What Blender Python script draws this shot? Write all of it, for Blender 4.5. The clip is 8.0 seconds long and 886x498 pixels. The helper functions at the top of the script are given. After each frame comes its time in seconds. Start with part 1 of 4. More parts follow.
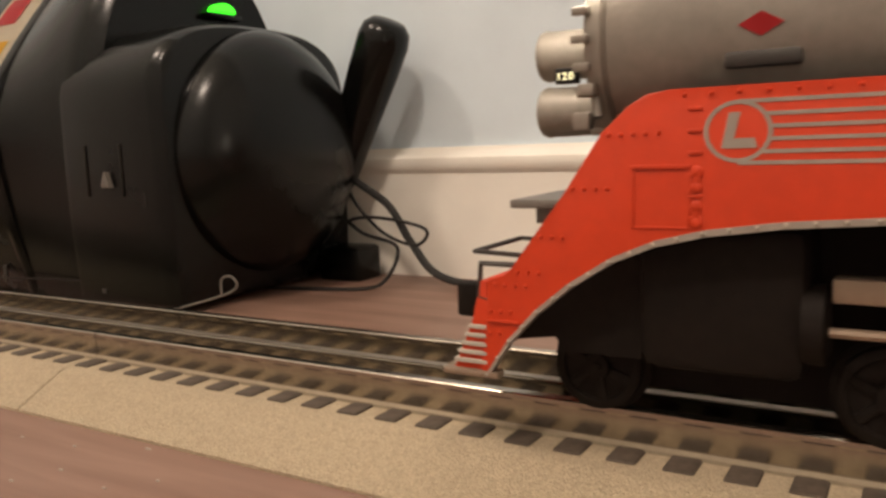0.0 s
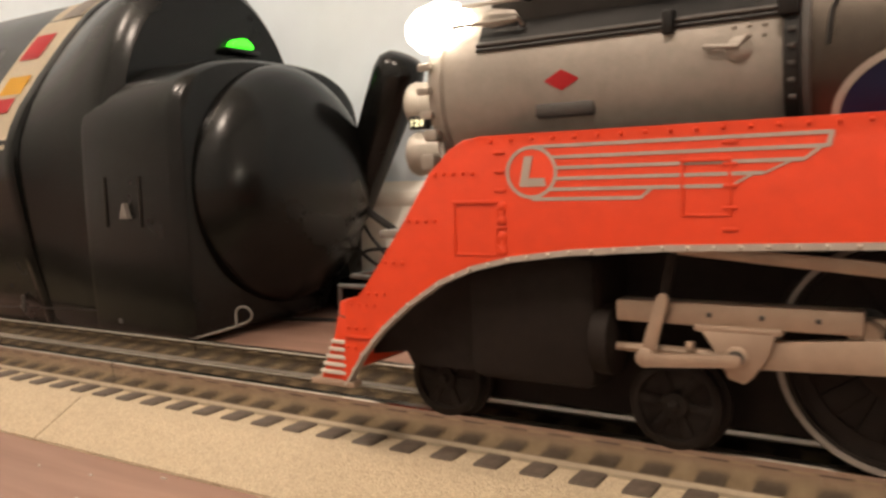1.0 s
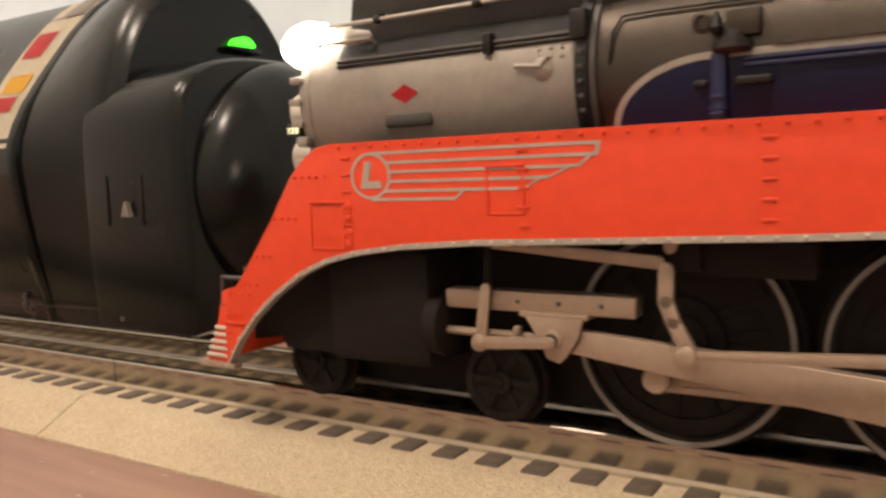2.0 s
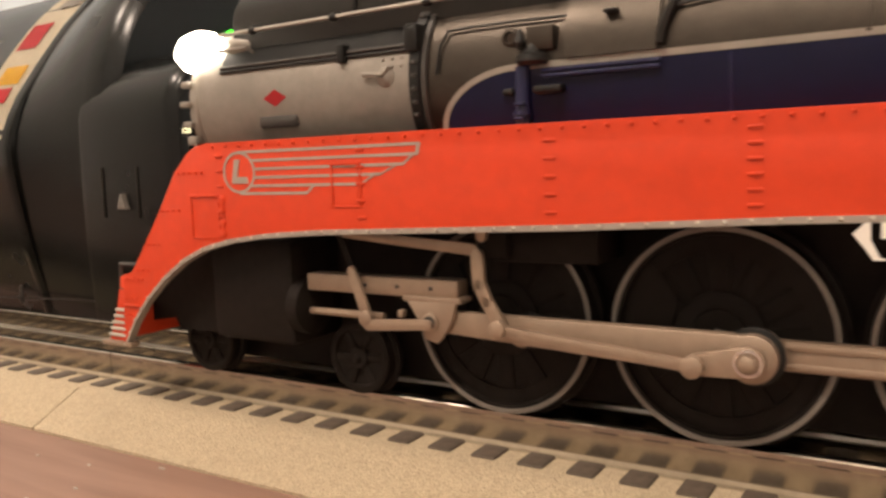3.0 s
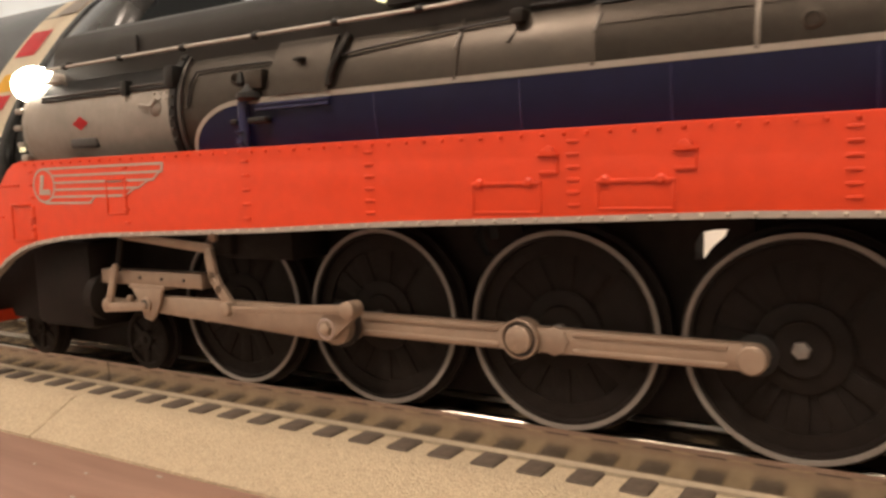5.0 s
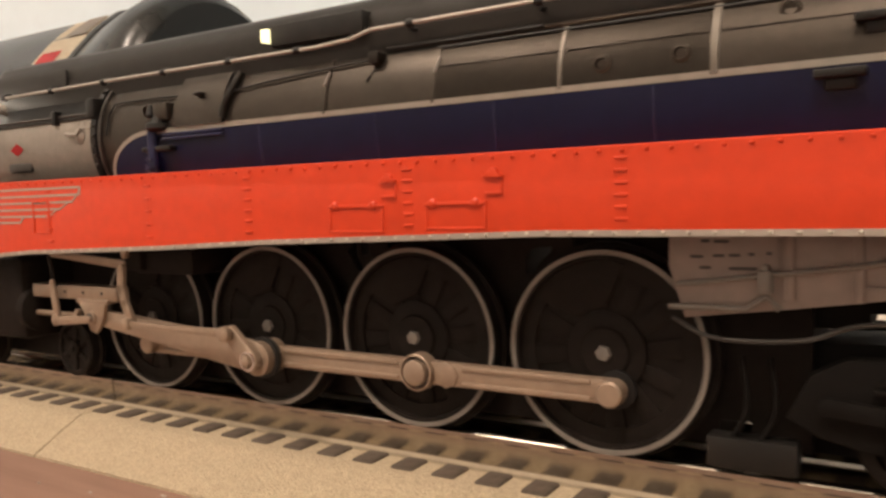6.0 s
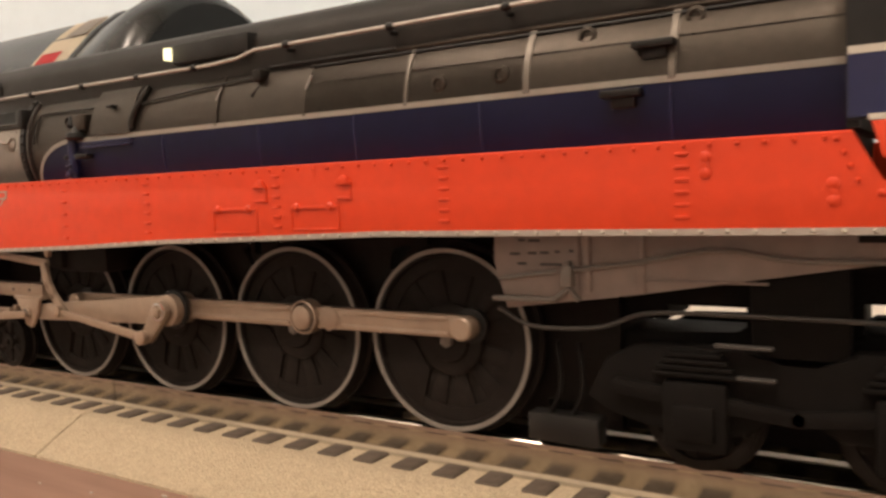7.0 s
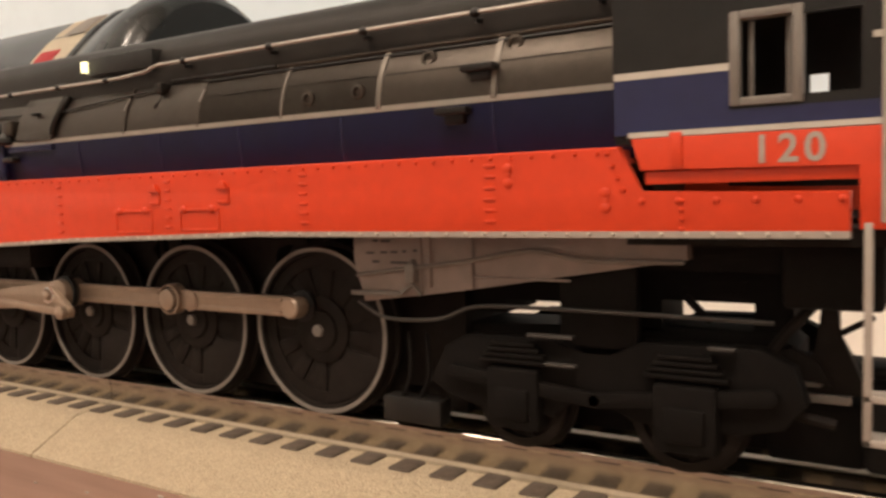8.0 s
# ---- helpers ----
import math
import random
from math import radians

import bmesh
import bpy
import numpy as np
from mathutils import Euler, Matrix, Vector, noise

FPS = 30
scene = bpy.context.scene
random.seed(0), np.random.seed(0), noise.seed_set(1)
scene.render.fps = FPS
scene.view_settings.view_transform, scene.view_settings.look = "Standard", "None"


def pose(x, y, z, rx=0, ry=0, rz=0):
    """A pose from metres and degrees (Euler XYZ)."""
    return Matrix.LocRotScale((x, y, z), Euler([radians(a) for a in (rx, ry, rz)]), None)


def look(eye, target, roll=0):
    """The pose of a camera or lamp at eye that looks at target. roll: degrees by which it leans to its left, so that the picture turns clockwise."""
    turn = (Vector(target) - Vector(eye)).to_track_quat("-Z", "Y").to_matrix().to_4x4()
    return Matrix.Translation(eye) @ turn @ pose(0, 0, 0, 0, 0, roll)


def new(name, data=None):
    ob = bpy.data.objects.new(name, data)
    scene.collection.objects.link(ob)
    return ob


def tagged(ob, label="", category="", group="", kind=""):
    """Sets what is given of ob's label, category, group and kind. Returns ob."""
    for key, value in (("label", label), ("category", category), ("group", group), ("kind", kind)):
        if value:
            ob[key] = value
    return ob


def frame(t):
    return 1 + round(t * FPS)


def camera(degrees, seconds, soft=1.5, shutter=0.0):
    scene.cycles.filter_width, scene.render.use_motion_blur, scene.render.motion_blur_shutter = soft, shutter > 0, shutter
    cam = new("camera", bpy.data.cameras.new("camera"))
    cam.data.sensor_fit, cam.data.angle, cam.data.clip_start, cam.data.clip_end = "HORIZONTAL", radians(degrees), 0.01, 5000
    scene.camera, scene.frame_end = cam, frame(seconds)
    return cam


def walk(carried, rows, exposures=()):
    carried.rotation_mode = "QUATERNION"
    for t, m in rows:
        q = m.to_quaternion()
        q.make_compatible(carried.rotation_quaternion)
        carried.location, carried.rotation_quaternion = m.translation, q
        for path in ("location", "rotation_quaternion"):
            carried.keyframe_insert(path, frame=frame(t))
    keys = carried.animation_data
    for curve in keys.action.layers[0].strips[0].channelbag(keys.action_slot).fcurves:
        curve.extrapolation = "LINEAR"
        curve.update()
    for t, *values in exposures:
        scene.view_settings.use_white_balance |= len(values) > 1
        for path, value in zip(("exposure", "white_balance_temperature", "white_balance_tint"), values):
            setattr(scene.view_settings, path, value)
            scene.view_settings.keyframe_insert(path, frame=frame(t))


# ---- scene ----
MM = 0.001
cam = camera(57.50, 8.0, soft=2.8, shutter=0.5)
# seconds, eye in millimetres, yaw, pitch, lean in degrees
ROWS = [
(0.0, -0.18, -172.22, 73.10, 31.328, -7.820, -2.272),
    (0.5, -0.02, -173.86, 73.10, 31.829, -6.728, -2.021),
    (1.0, 0.09, -174.15, 73.15, 32.105, -5.505, -2.116),
    (1.5, 0.12, -174.21, 73.13, 32.208, -5.448, -2.111),
    (3.0, -0.02, -174.02, 72.96, 32.009, -6.104, -1.992),
    (3.5, -0.06, -173.84, 73.04, 31.760, -6.143, -1.927),
    (4.0, -0.19, -173.73, 72.97, 31.764, -6.025, -1.775),
    (4.5, -0.28, -173.51, 72.99, 31.796, -6.124, -1.995),
    (6.0, 0.08, -173.95, 73.04, 32.219, -4.303, -2.078),
    (6.5, 0.38, -174.27, 73.10, 32.310, -4.230, -2.262),
    (7.0, 0.32, -174.20, 73.10, 32.234, -4.313, -2.189),
    (7.5, 0.00, -173.95, 73.03, 32.009, -4.316, -2.024),
    (8.0, -0.15, -173.88, 73.19, 32.081, -4.263, -1.785),
]
walk(cam, [(t, pose(x * MM, y * MM, z * MM, 90 + p, 0, w) @ pose(0, 0, 0, 0, 0, l)) for t, x, y, z, w, p, l in ROWS],
     exposures=[(0.0, 0.48), (1.0, 0.98), (3.0, 1.04), (8.0, 0.98)])
# how far the locomotive has rolled along the track, millimetres
TRAVEL = [(0.0, 0.00), (0.5, -20.96), (1.0, -39.91), (1.5, -59.22), (3.0, -117.11), (3.5, -135.37), (4.0, -155.96), (4.5, -176.35), (6.0, -233.55), (6.5, -252.27), (7.0, -270.95), (7.5, -288.78), (8.0, -308.55)]


def rolled(t):
    """Travel at t: a smooth curve through the rows of TRAVEL."""
    n = len(TRAVEL)
    slope = [(TRAVEL[min(i + 1, n - 1)][1] - TRAVEL[max(i - 1, 0)][1]) / (TRAVEL[min(i + 1, n - 1)][0] - TRAVEL[max(i - 1, 0)][0]) for i in range(n)]
    for i in range(n - 1):
        (a, sa), (b, sb) = TRAVEL[i], TRAVEL[i + 1]
        if t <= b + 1e-6:
            h, u = b - a, (t - a) / (b - a)
            return ((2 * u**3 - 3 * u**2 + 1) * sa + (u**3 - 2 * u**2 + u) * h * slope[i]
                    + (-2 * u**3 + 3 * u**2) * sb + (u**3 - u**2) * h * slope[i + 1])
    return TRAVEL[-1][1]


# ---- light: a warm ceiling lamp in a closed room ----
world = bpy.data.worlds.new("room_air")
world.use_nodes = True
world.node_tree.nodes["Background"].inputs[0].default_value = (0.9, 0.75, 0.6, 1)
world.node_tree.nodes["Background"].inputs[1].default_value = 0.05
scene.world = world


def area_lamp(name, eye, target, size, watts, colour):
    data = bpy.data.lights.new(name, "AREA")
    data.shape, data.size, data.energy, data.color = "DISK", size, watts, colour
    ob = new(name, data)
    ob.matrix_world = look(eye, target)
    return ob


area_lamp("ceiling_lamp_light", (-1.10, -1.00, 2.05), (-0.25, 0.1, 0), 0.3, 14, (1.0, 0.82, 0.675))
area_lamp("ceiling_lamp_light", (0.18, -1.22, 2.05), (-0.15, 0.1, 0), 0.3, 20, (1.0, 0.82, 0.675))


# ---- materials ----
def material(name, colour, rough=0.5, metal=0.0, grain=0.0, grain_scale=400, bump=0.0, bump_scale=900, dirt=None, dirt_scale=60, dirt_amount=0.5,
             coat=0.0, ior=1.45, emit=0.0, pebble=0.0):
    m = bpy.data.materials.new(name)
    m.use_nodes = True
    nt = m.node_tree
    b = nt.nodes["Principled BSDF"]
    b.inputs["Roughness"].default_value, b.inputs["Metallic"].default_value = rough, metal
    b.inputs["Coat Weight"].default_value, b.inputs["IOR"].default_value = coat, ior
    co = nt.nodes.new("ShaderNodeTexCoord").outputs["Object"]

    def tex(scale, detail=4):
        n = nt.nodes.new("ShaderNodeTexNoise")
        n.inputs["Scale"].default_value, n.inputs["Detail"].default_value = scale, detail
        nt.links.new(co, n.inputs["Vector"])
        return n.outputs["Fac"]

    def mix(fac, a, c):
        n = nt.nodes.new("ShaderNodeMix")
        n.data_type = "RGBA"
        nt.links.new(fac, n.inputs[0])
        for sock, v in ((n.inputs[6], a), (n.inputs[7], c)):
            if isinstance(v, tuple):
                sock.default_value = (*v[:3], 1)
            else:
                nt.links.new(v, sock)
        return n.outputs[2]

    def ramp(fac, lo, hi):
        n = nt.nodes.new("ShaderNodeMapRange")
        n.inputs[1].default_value, n.inputs[2].default_value = lo, hi
        nt.links.new(fac, n.inputs[0])
        return n.outputs[0]

    out = mix(ramp(tex(grain_scale), 0.3, 0.7), tuple(c * (1 - grain) for c in colour), tuple(min(1, c * (1 + grain)) for c in colour))
    if dirt:
        n = nt.nodes.new("ShaderNodeMath")
        n.operation = "MULTIPLY"
        n.inputs[1].default_value = dirt_amount
        nt.links.new(ramp(tex(dirt_scale, 6), 0.5, 0.75), n.inputs[0])
        out = mix(n.outputs[0], out, dirt)
    stones = None
    if pebble:
        stones = nt.nodes.new("ShaderNodeTexVoronoi")
        stones.inputs["Scale"].default_value = pebble
        nt.links.new(co, stones.inputs["Vector"])
        bw = nt.nodes.new("ShaderNodeSeparateColor")
        nt.links.new(stones.outputs["Color"], bw.inputs[0])
        n = nt.nodes.new("ShaderNodeMath")
        n.operation = "MULTIPLY"
        n.inputs[1].default_value = 0.33
        nt.links.new(ramp(bw.outputs[0], 0.35, 1.0), n.inputs[0])
        out = mix(n.outputs[0], out, tuple(c * 0.45 for c in colour))
    nt.links.new(out, b.inputs["Base Color"])
    r = nt.nodes.new("ShaderNodeMapRange")
    r.inputs[3].default_value, r.inputs[4].default_value = max(0.02, rough - 0.08), min(1, rough + 0.08)
    nt.links.new(tex(dirt_scale * 1.7), r.inputs[0])
    nt.links.new(r.outputs[0], b.inputs["Roughness"])
    if bump:
        n = nt.nodes.new("ShaderNodeBump")
        n.inputs["Strength"].default_value, n.inputs["Distance"].default_value = bump, 0.0006
        height = tex(bump_scale, 6)
        if stones:
            add = nt.nodes.new("ShaderNodeMath")
            add.operation = "SUBTRACT"
            nt.links.new(height, add.inputs[0])
            nt.links.new(stones.outputs["Distance"], add.inputs[1])
            height = add.outputs[0]
        nt.links.new(height, n.inputs["Height"])
        nt.links.new(n.outputs[0], b.inputs["Normal"])
    if emit:
        b.inputs["Emission Color"].default_value = (*colour, 1)
        b.inputs["Emission Strength"].default_value = emit
    return m


RED = material("orange_red_paint", (0.545, 0.0395, 0.0065), 0.46, grain=0.06, grain_scale=300, bump=0.06, dirt=(0.45, 0.035, 0.012), dirt_scale=30, dirt_amount=0.15)
BLACK = material("satin_black_paint", (0.0072, 0.0063, 0.0053), 0.45, grain=0.2, grain_scale=200, bump=0.05, dirt=(0.022, 0.02, 0.0175), dirt_scale=50, ior=1.36)
CHASSIS = material("dull_black_chassis", (0.0115, 0.0085, 0.0068), 0.65, grain=0.2, dirt=(0.016, 0.012, 0.0096), ior=1.2)
TRUCK = material("matt_black_truck", (0.0050, 0.0039, 0.0031), 0.7, grain=0.2, dirt=(0.007, 0.0056, 0.0046), ior=1.2)
GRAPHITE = material("graphite_grey_paint", (0.016, 0.0135, 0.011), 0.5, 0.15, grain=0.1, grain_scale=250, bump=0.06, dirt=(0.024, 0.021, 0.018), dirt_scale=40, ior=1.25)
BLUE = material("dark_blue_paint", (0.0100, 0.0118, 0.050), 0.34, grain=0.08, grain_scale=250, bump=0.05)
BRIGHT = material("bright_wire", (0.36, 0.33, 0.29), 0.5, 0.3, grain=0.05)
SILVER = material("graphite_silver_paint", (0.25, 0.222, 0.19), 0.45, 0.3, grain=0.08, bump=0.08, dirt=(0.16, 0.14, 0.12), dirt_scale=40)
FIREBOX = material("warm_grey_jacket_paint", (0.055, 0.045, 0.036), 0.36, 0.8, grain=0.08, bump=0.06, dirt=(0.04, 0.034, 0.028), dirt_scale=30)
WRAPPER = material("light_warm_grey_firebox_paint", (0.092, 0.076, 0.061), 0.38, 0.7, grain=0.08, bump=0.06, dirt=(0.07, 0.058, 0.048), dirt_scale=30)
BAND = material("light_grey_band_paint", (0.125, 0.107, 0.088), 0.42, 0.5, grain=0.08)
WHITE = material("off_white_lining", (0.43, 0.395, 0.335), 0.5, grain=0.06)
GREY = material("silver_grey_lining", (0.33, 0.29, 0.25), 0.45, 0.2, grain=0.06)
STEEL = material("bare_cast_steel", (0.295, 0.217, 0.158), 0.38, 0.4, grain=0.08, bump=0.05, dirt=(0.22, 0.16, 0.12), dirt_scale=70)
CHROME = material("bright_metal", (0.75, 0.72, 0.68), 0.16, 1.0)
RAIL = material("worn_nickel_rail", (0.40, 0.355, 0.30), 0.2, 1.0, grain=0.1, dirt=(0.2, 0.17, 0.14), dirt_scale=35, dirt_amount=0.4)
DARKRAIL = material("dull_centre_rail", (0.40, 0.355, 0.295), 0.36, 0.8, grain=0.1, dirt=(0.25, 0.21, 0.17), dirt_scale=35, dirt_amount=0.4)
RIM = material("dull_grey_rim_paint", (0.165, 0.147, 0.128), 0.45, 0.2, grain=0.08, grain_scale=250)
PAN = material("brownish_grey_ash_pan_paint", (0.215, 0.172, 0.148), 0.5, 0.1, grain=0.1, grain_scale=250, dirt=(0.14, 0.11, 0.095), dirt_scale=50)
DIM = material("dull_dark_grey", (0.05, 0.045, 0.04), 0.5, 0.2, grain=0.1)
BALLAST = material("tan_ballast_plastic", (0.46, 0.37, 0.25), 0.7, grain=0.14, grain_scale=1700, bump=0.8, bump_scale=1800, pebble=1900, dirt=(0.36, 0.28, 0.19), dirt_scale=90, dirt_amount=0.22)
FOOT = material("pale_tan_plastic", (0.27, 0.22, 0.155), 0.6, grain=0.1, grain_scale=700)
TIE = material("dark_brown_tie", (0.07, 0.052, 0.038), 0.65, grain=0.25, grain_scale=500, bump=0.2)
PLASTIC = material("glossy_black_plastic", (0.0030, 0.0030, 0.0026), 0.25, ior=1.34, grain=0.15, bump=0.02, bump_scale=300, dirt=(0.006, 0.0058, 0.0052), dirt_scale=18)
PLAIN = material("plain_warm_white_wall_paint", (0.70, 0.71, 0.70), 0.85, grain=0.03, grain_scale=40, bump=0.1, bump_scale=700)
WALL = material("pale_blue_grey_wall_paint", (0.66, 0.75, 0.81), 0.8, grain=0.03, grain_scale=40, bump=0.15, bump_scale=700)
TRIM = material("white_trim_paint", (0.86, 0.82, 0.74), 0.4, grain=0.03, grain_scale=60, bump=0.05, bump_scale=200)
CEILING = material("matt_white_ceiling_paint", (0.75, 0.72, 0.68), 0.9, grain=0.02)
LABEL = material("cream_label_plate", (0.62, 0.54, 0.40), 0.4, grain=0.05)
LABEL_RED = material("red_print", (0.55, 0.02, 0.025), 0.4)
LABEL_YELLOW = material("yellow_print", (0.75, 0.42, 0.02), 0.4)
CABLE = material("black_cable_rubber", (0.02, 0.018, 0.016), 0.5)
GREEN_GLOW = material("green_pilot_light", (0.05, 1.0, 0.02), 0.3, emit=1.3)
LAMP_GLOW = material("lit_lamp_glass", (1.0, 0.88, 0.70), 0.3, emit=28)
BOARD_GLOW = material("lit_number_board", (1.0, 0.93, 0.55), 0.3, emit=0.8)
# shades hang out of view; their glow is raised to fill dark parts
SHADE_GLOW = material("lit_ceiling_shade", (1.0, 0.82, 0.66), 0.5, emit=16.0)


def wood_material():
    m = bpy.data.materials.new("pinkish_brown_wood_floor")
    m.use_nodes = True
    nt = m.node_tree
    b = nt.nodes["Principled BSDF"]
    co = nt.nodes.new("ShaderNodeTexCoord")
    mp = nt.nodes.new("ShaderNodeMapping")
    mp.inputs["Scale"].default_value = (6, 60, 6)
    mp.inputs["Rotation"].default_value = (0, 0, radians(12))
    nt.links.new(co.outputs["Object"], mp.inputs["Vector"])
    n1 = nt.nodes.new("ShaderNodeTexNoise")
    n1.inputs["Scale"].default_value, n1.inputs["Detail"].default_value, n1.inputs["Distortion"].default_value = 1.6, 8, 0.8
    nt.links.new(mp.outputs[0], n1.inputs["Vector"])
    r = nt.nodes.new("ShaderNodeValToRGB")
    r.color_ramp.elements[0].position, r.color_ramp.elements[0].color = 0.3, (0.185, 0.103, 0.075, 1)
    r.color_ramp.elements[1].position, r.color_ramp.elements[1].color = 0.7, (0.285, 0.172, 0.130, 1)
    nt.links.new(n1.outputs["Fac"], r.inputs[0])
    nt.links.new(r.outputs[0], b.inputs["Base Color"])
    b.inputs["Roughness"].default_value = 0.45
    bp = nt.nodes.new("ShaderNodeBump")
    bp.inputs["Strength"].default_value, bp.inputs["Distance"].default_value = 0.25, 0.0005
    nt.links.new(n1.outputs["Fac"], bp.inputs["Height"])
    nt.links.new(bp.outputs[0], b.inputs["Normal"])
    return m


FLOOR = wood_material()


# ---- mesh helpers: all lengths in millimetres ----
def part(name, bm, mat, parent=None, label="", smooth=True, sharp=35):
    me = bpy.data.meshes.new(name)
    bmesh.ops.recalc_face_normals(bm, faces=bm.faces)
    bmesh.ops.scale(bm, vec=(MM, MM, MM), verts=bm.verts)
    if smooth:
        for f in bm.faces:
            f.smooth = True
        for e in bm.edges:
            if len(e.link_faces) == 2 and e.calc_face_angle(0) > radians(sharp):
                e.smooth = False
    bm.to_mesh(me)
    bm.free()
    me.materials.append(mat)
    ob = new(name, me)
    if parent is not None:
        ob.parent = parent
    if label:
        ob["label"] = label
    return ob


def box(bm, x0, x1, y0, y1, z0, z1, bevel=0.0):
    r = bmesh.ops.create_cube(bm, size=1)
    vs = r["verts"]
    for v in vs:
        v.co = Vector((x0 + (v.co.x + 0.5) * (x1 - x0), y0 + (v.co.y + 0.5) * (y1 - y0), z0 + (v.co.z + 0.5) * (z1 - z0)))
    if bevel:
        es = list({e for v in vs for e in v.link_edges})
        bmesh.ops.bevel(bm, geom=es, offset=bevel, segments=2, affect="EDGES", profile=0.5)
    return bm


def boxes(*items, bevel=0.0):
    bm = bmesh.new()
    for it in items:
        box(bm, *it, bevel=bevel)
    return bm


def prism(bm, outline, y0, y1, bevel=0.0):
    """An outline of (x, z) made solid from y0 to y1."""
    a = [bm.verts.new((x, y0, z)) for x, z in outline]
    b = [bm.verts.new((x, y1, z)) for x, z in outline]
    n = len(a)
    fs = [bm.faces.new(a), bm.faces.new(list(reversed(b)))]
    for i in range(n):
        fs.append(bm.faces.new((a[i], b[i], b[(i + 1) % n], a[(i + 1) % n])))
    if bevel:
        es = [e for e in fs[0].edges]
        bmesh.ops.bevel(bm, geom=es, offset=bevel, segments=2, affect="EDGES", profile=0.5)
    return bm


def prism_x(bm, outline, x0, x1, bevel=0.0):
    """An outline of (y, z) made solid from x0 to x1."""
    a = [bm.verts.new((x0, y, z)) for y, z in outline]
    b = [bm.verts.new((x1, y, z)) for y, z in outline]
    n = len(a)
    fs = [bm.faces.new(a), bm.faces.new(list(reversed(b)))]
    for i in range(n):
        fs.append(bm.faces.new((a[i], b[i], b[(i + 1) % n], a[(i + 1) % n])))
    if bevel:
        es = list(fs[0].edges) + list(fs[1].edges)
        bmesh.ops.bevel(bm, geom=es, offset=bevel, segments=3, affect="EDGES", profile=0.5)
    return bm


def turned(bm, profile, axis="X", centre=(0, 0, 0), n=48, caps=True):
    """A turned body: profile of (place along the axis, radius)."""
    rings = []
    for a, r in profile:
        ring = []
        for i in range(n):
            c, s = r * math.cos(2 * math.pi * i / n), r * math.sin(2 * math.pi * i / n)
            p = {"X": (a, c, s), "Y": (c, a, s), "Z": (c, s, a)}[axis]
            ring.append(bm.verts.new(Vector(p) + Vector(centre)))
        rings.append(ring)
    for p, q in zip(rings, rings[1:]):
        for i in range(n):
            bm.faces.new((p[i], p[(i + 1) % n], q[(i + 1) % n], q[i]))
    if caps:
        bm.faces.new(rings[0])
        bm.faces.new(list(reversed(rings[-1])))
    return bm


def tube(bm, pts, r, n=8):
    """A round bar through the points."""
    pts = [Vector(p) for p in pts]
    rings = []
    for i, p in enumerate(pts):
        d = (pts[min(i + 1, len(pts) - 1)] - pts[max(i - 1, 0)]).normalized()
        u = d.orthogonal().normalized() if i == 0 else (rings_u - d * rings_u.dot(d)).normalized()
        rings_u = u
        w = d.cross(u)
        rings.append([bm.verts.new(p + r * (math.cos(2 * math.pi * k / n) * u + math.sin(2 * math.pi * k / n) * w)) for k in range(n)])
    for a, b in zip(rings, rings[1:]):
        for k in range(n):
            bm.faces.new((a[k], a[(k + 1) % n], b[(k + 1) % n], b[k]))
    bm.faces.new(rings[0])
    bm.faces.new(list(reversed(rings[-1])))
    return bm


def spline(pts, steps=8):
    """Points along a smooth curve through pts."""
    P = [Vector(p) for p in pts]
    P = [2 * P[0] - P[1]] + P + [2 * P[-1] - P[-2]]
    out = []
    for i in range(1, len(P) - 2):
        for k in range(steps):
            u = k / steps
            out.append(0.5 * (2 * P[i] + (P[i + 1] - P[i - 1]) * u + (2 * P[i - 1] - 5 * P[i] + 4 * P[i + 1] - P[i + 2]) * u * u
                              + (-P[i - 1] + 3 * P[i] - 3 * P[i + 1] + P[i + 2]) * u**3))
    return out + [P[-2]]


def bar(bm, a, b, ra, rb, y0, y1, n=10):
    """A rod plate with round ends from a to b in the (x, z) plane."""
    a, b = Vector((a[0], 0, a[1])), Vector((b[0], 0, b[1]))
    d = math.atan2(b.z - a.z, b.x - a.x)
    pts = [(a.x + ra * math.cos(d + math.pi / 2 + math.pi * k / n), a.z + ra * math.sin(d + math.pi / 2 + math.pi * k / n)) for k in range(n + 1)]
    pts += [(b.x + rb * math.cos(d - math.pi / 2 + math.pi * k / n), b.z + rb * math.sin(d - math.pi / 2 + math.pi * k / n)) for k in range(n + 1)]
    return prism(bm, pts, y0, y1, 0.25)


def empty(name, label, category, group="", kind=""):
    return tagged(new(name), label, category, group, kind)


def structure(ob, label, category):
    return tagged(ob, label, category, kind="structure")


# ---- room ----
structure(part("floor", boxes((-1900, 1600, -1900, 192, -40, 0)), FLOOR), "pinkish brown wooden floor with fine grain", "floor")
structure(part("wall_north", boxes((-1900, 1600, 192, 292, 0, 2400)), WALL), "pale blue-grey painted wall above a white baseboard", "wall")
# these walls and the ceiling are unseen, added to bounce warm light
structure(part("wall_south", boxes((-1900, 1600, -2000, -1900, 0, 2400)), PLAIN), "unseen wall, plain warm white to warm the bounced light", "wall")
structure(part("wall_west", boxes((-2000, -1900, -1900, 192, 0, 2400)), PLAIN), "unseen wall, plain warm white to warm the bounced light", "wall")
structure(part("wall_east", boxes((1600, 1700, -1900, 192, 0, 2400)), PLAIN), "unseen wall, plain warm white to warm the bounced light", "wall")
structure(part("ceiling", boxes((-1900, 1600, -1900, 192, 2400, 2460)), CEILING), "plain matt white ceiling", "ceiling")
bm = bmesh.new()
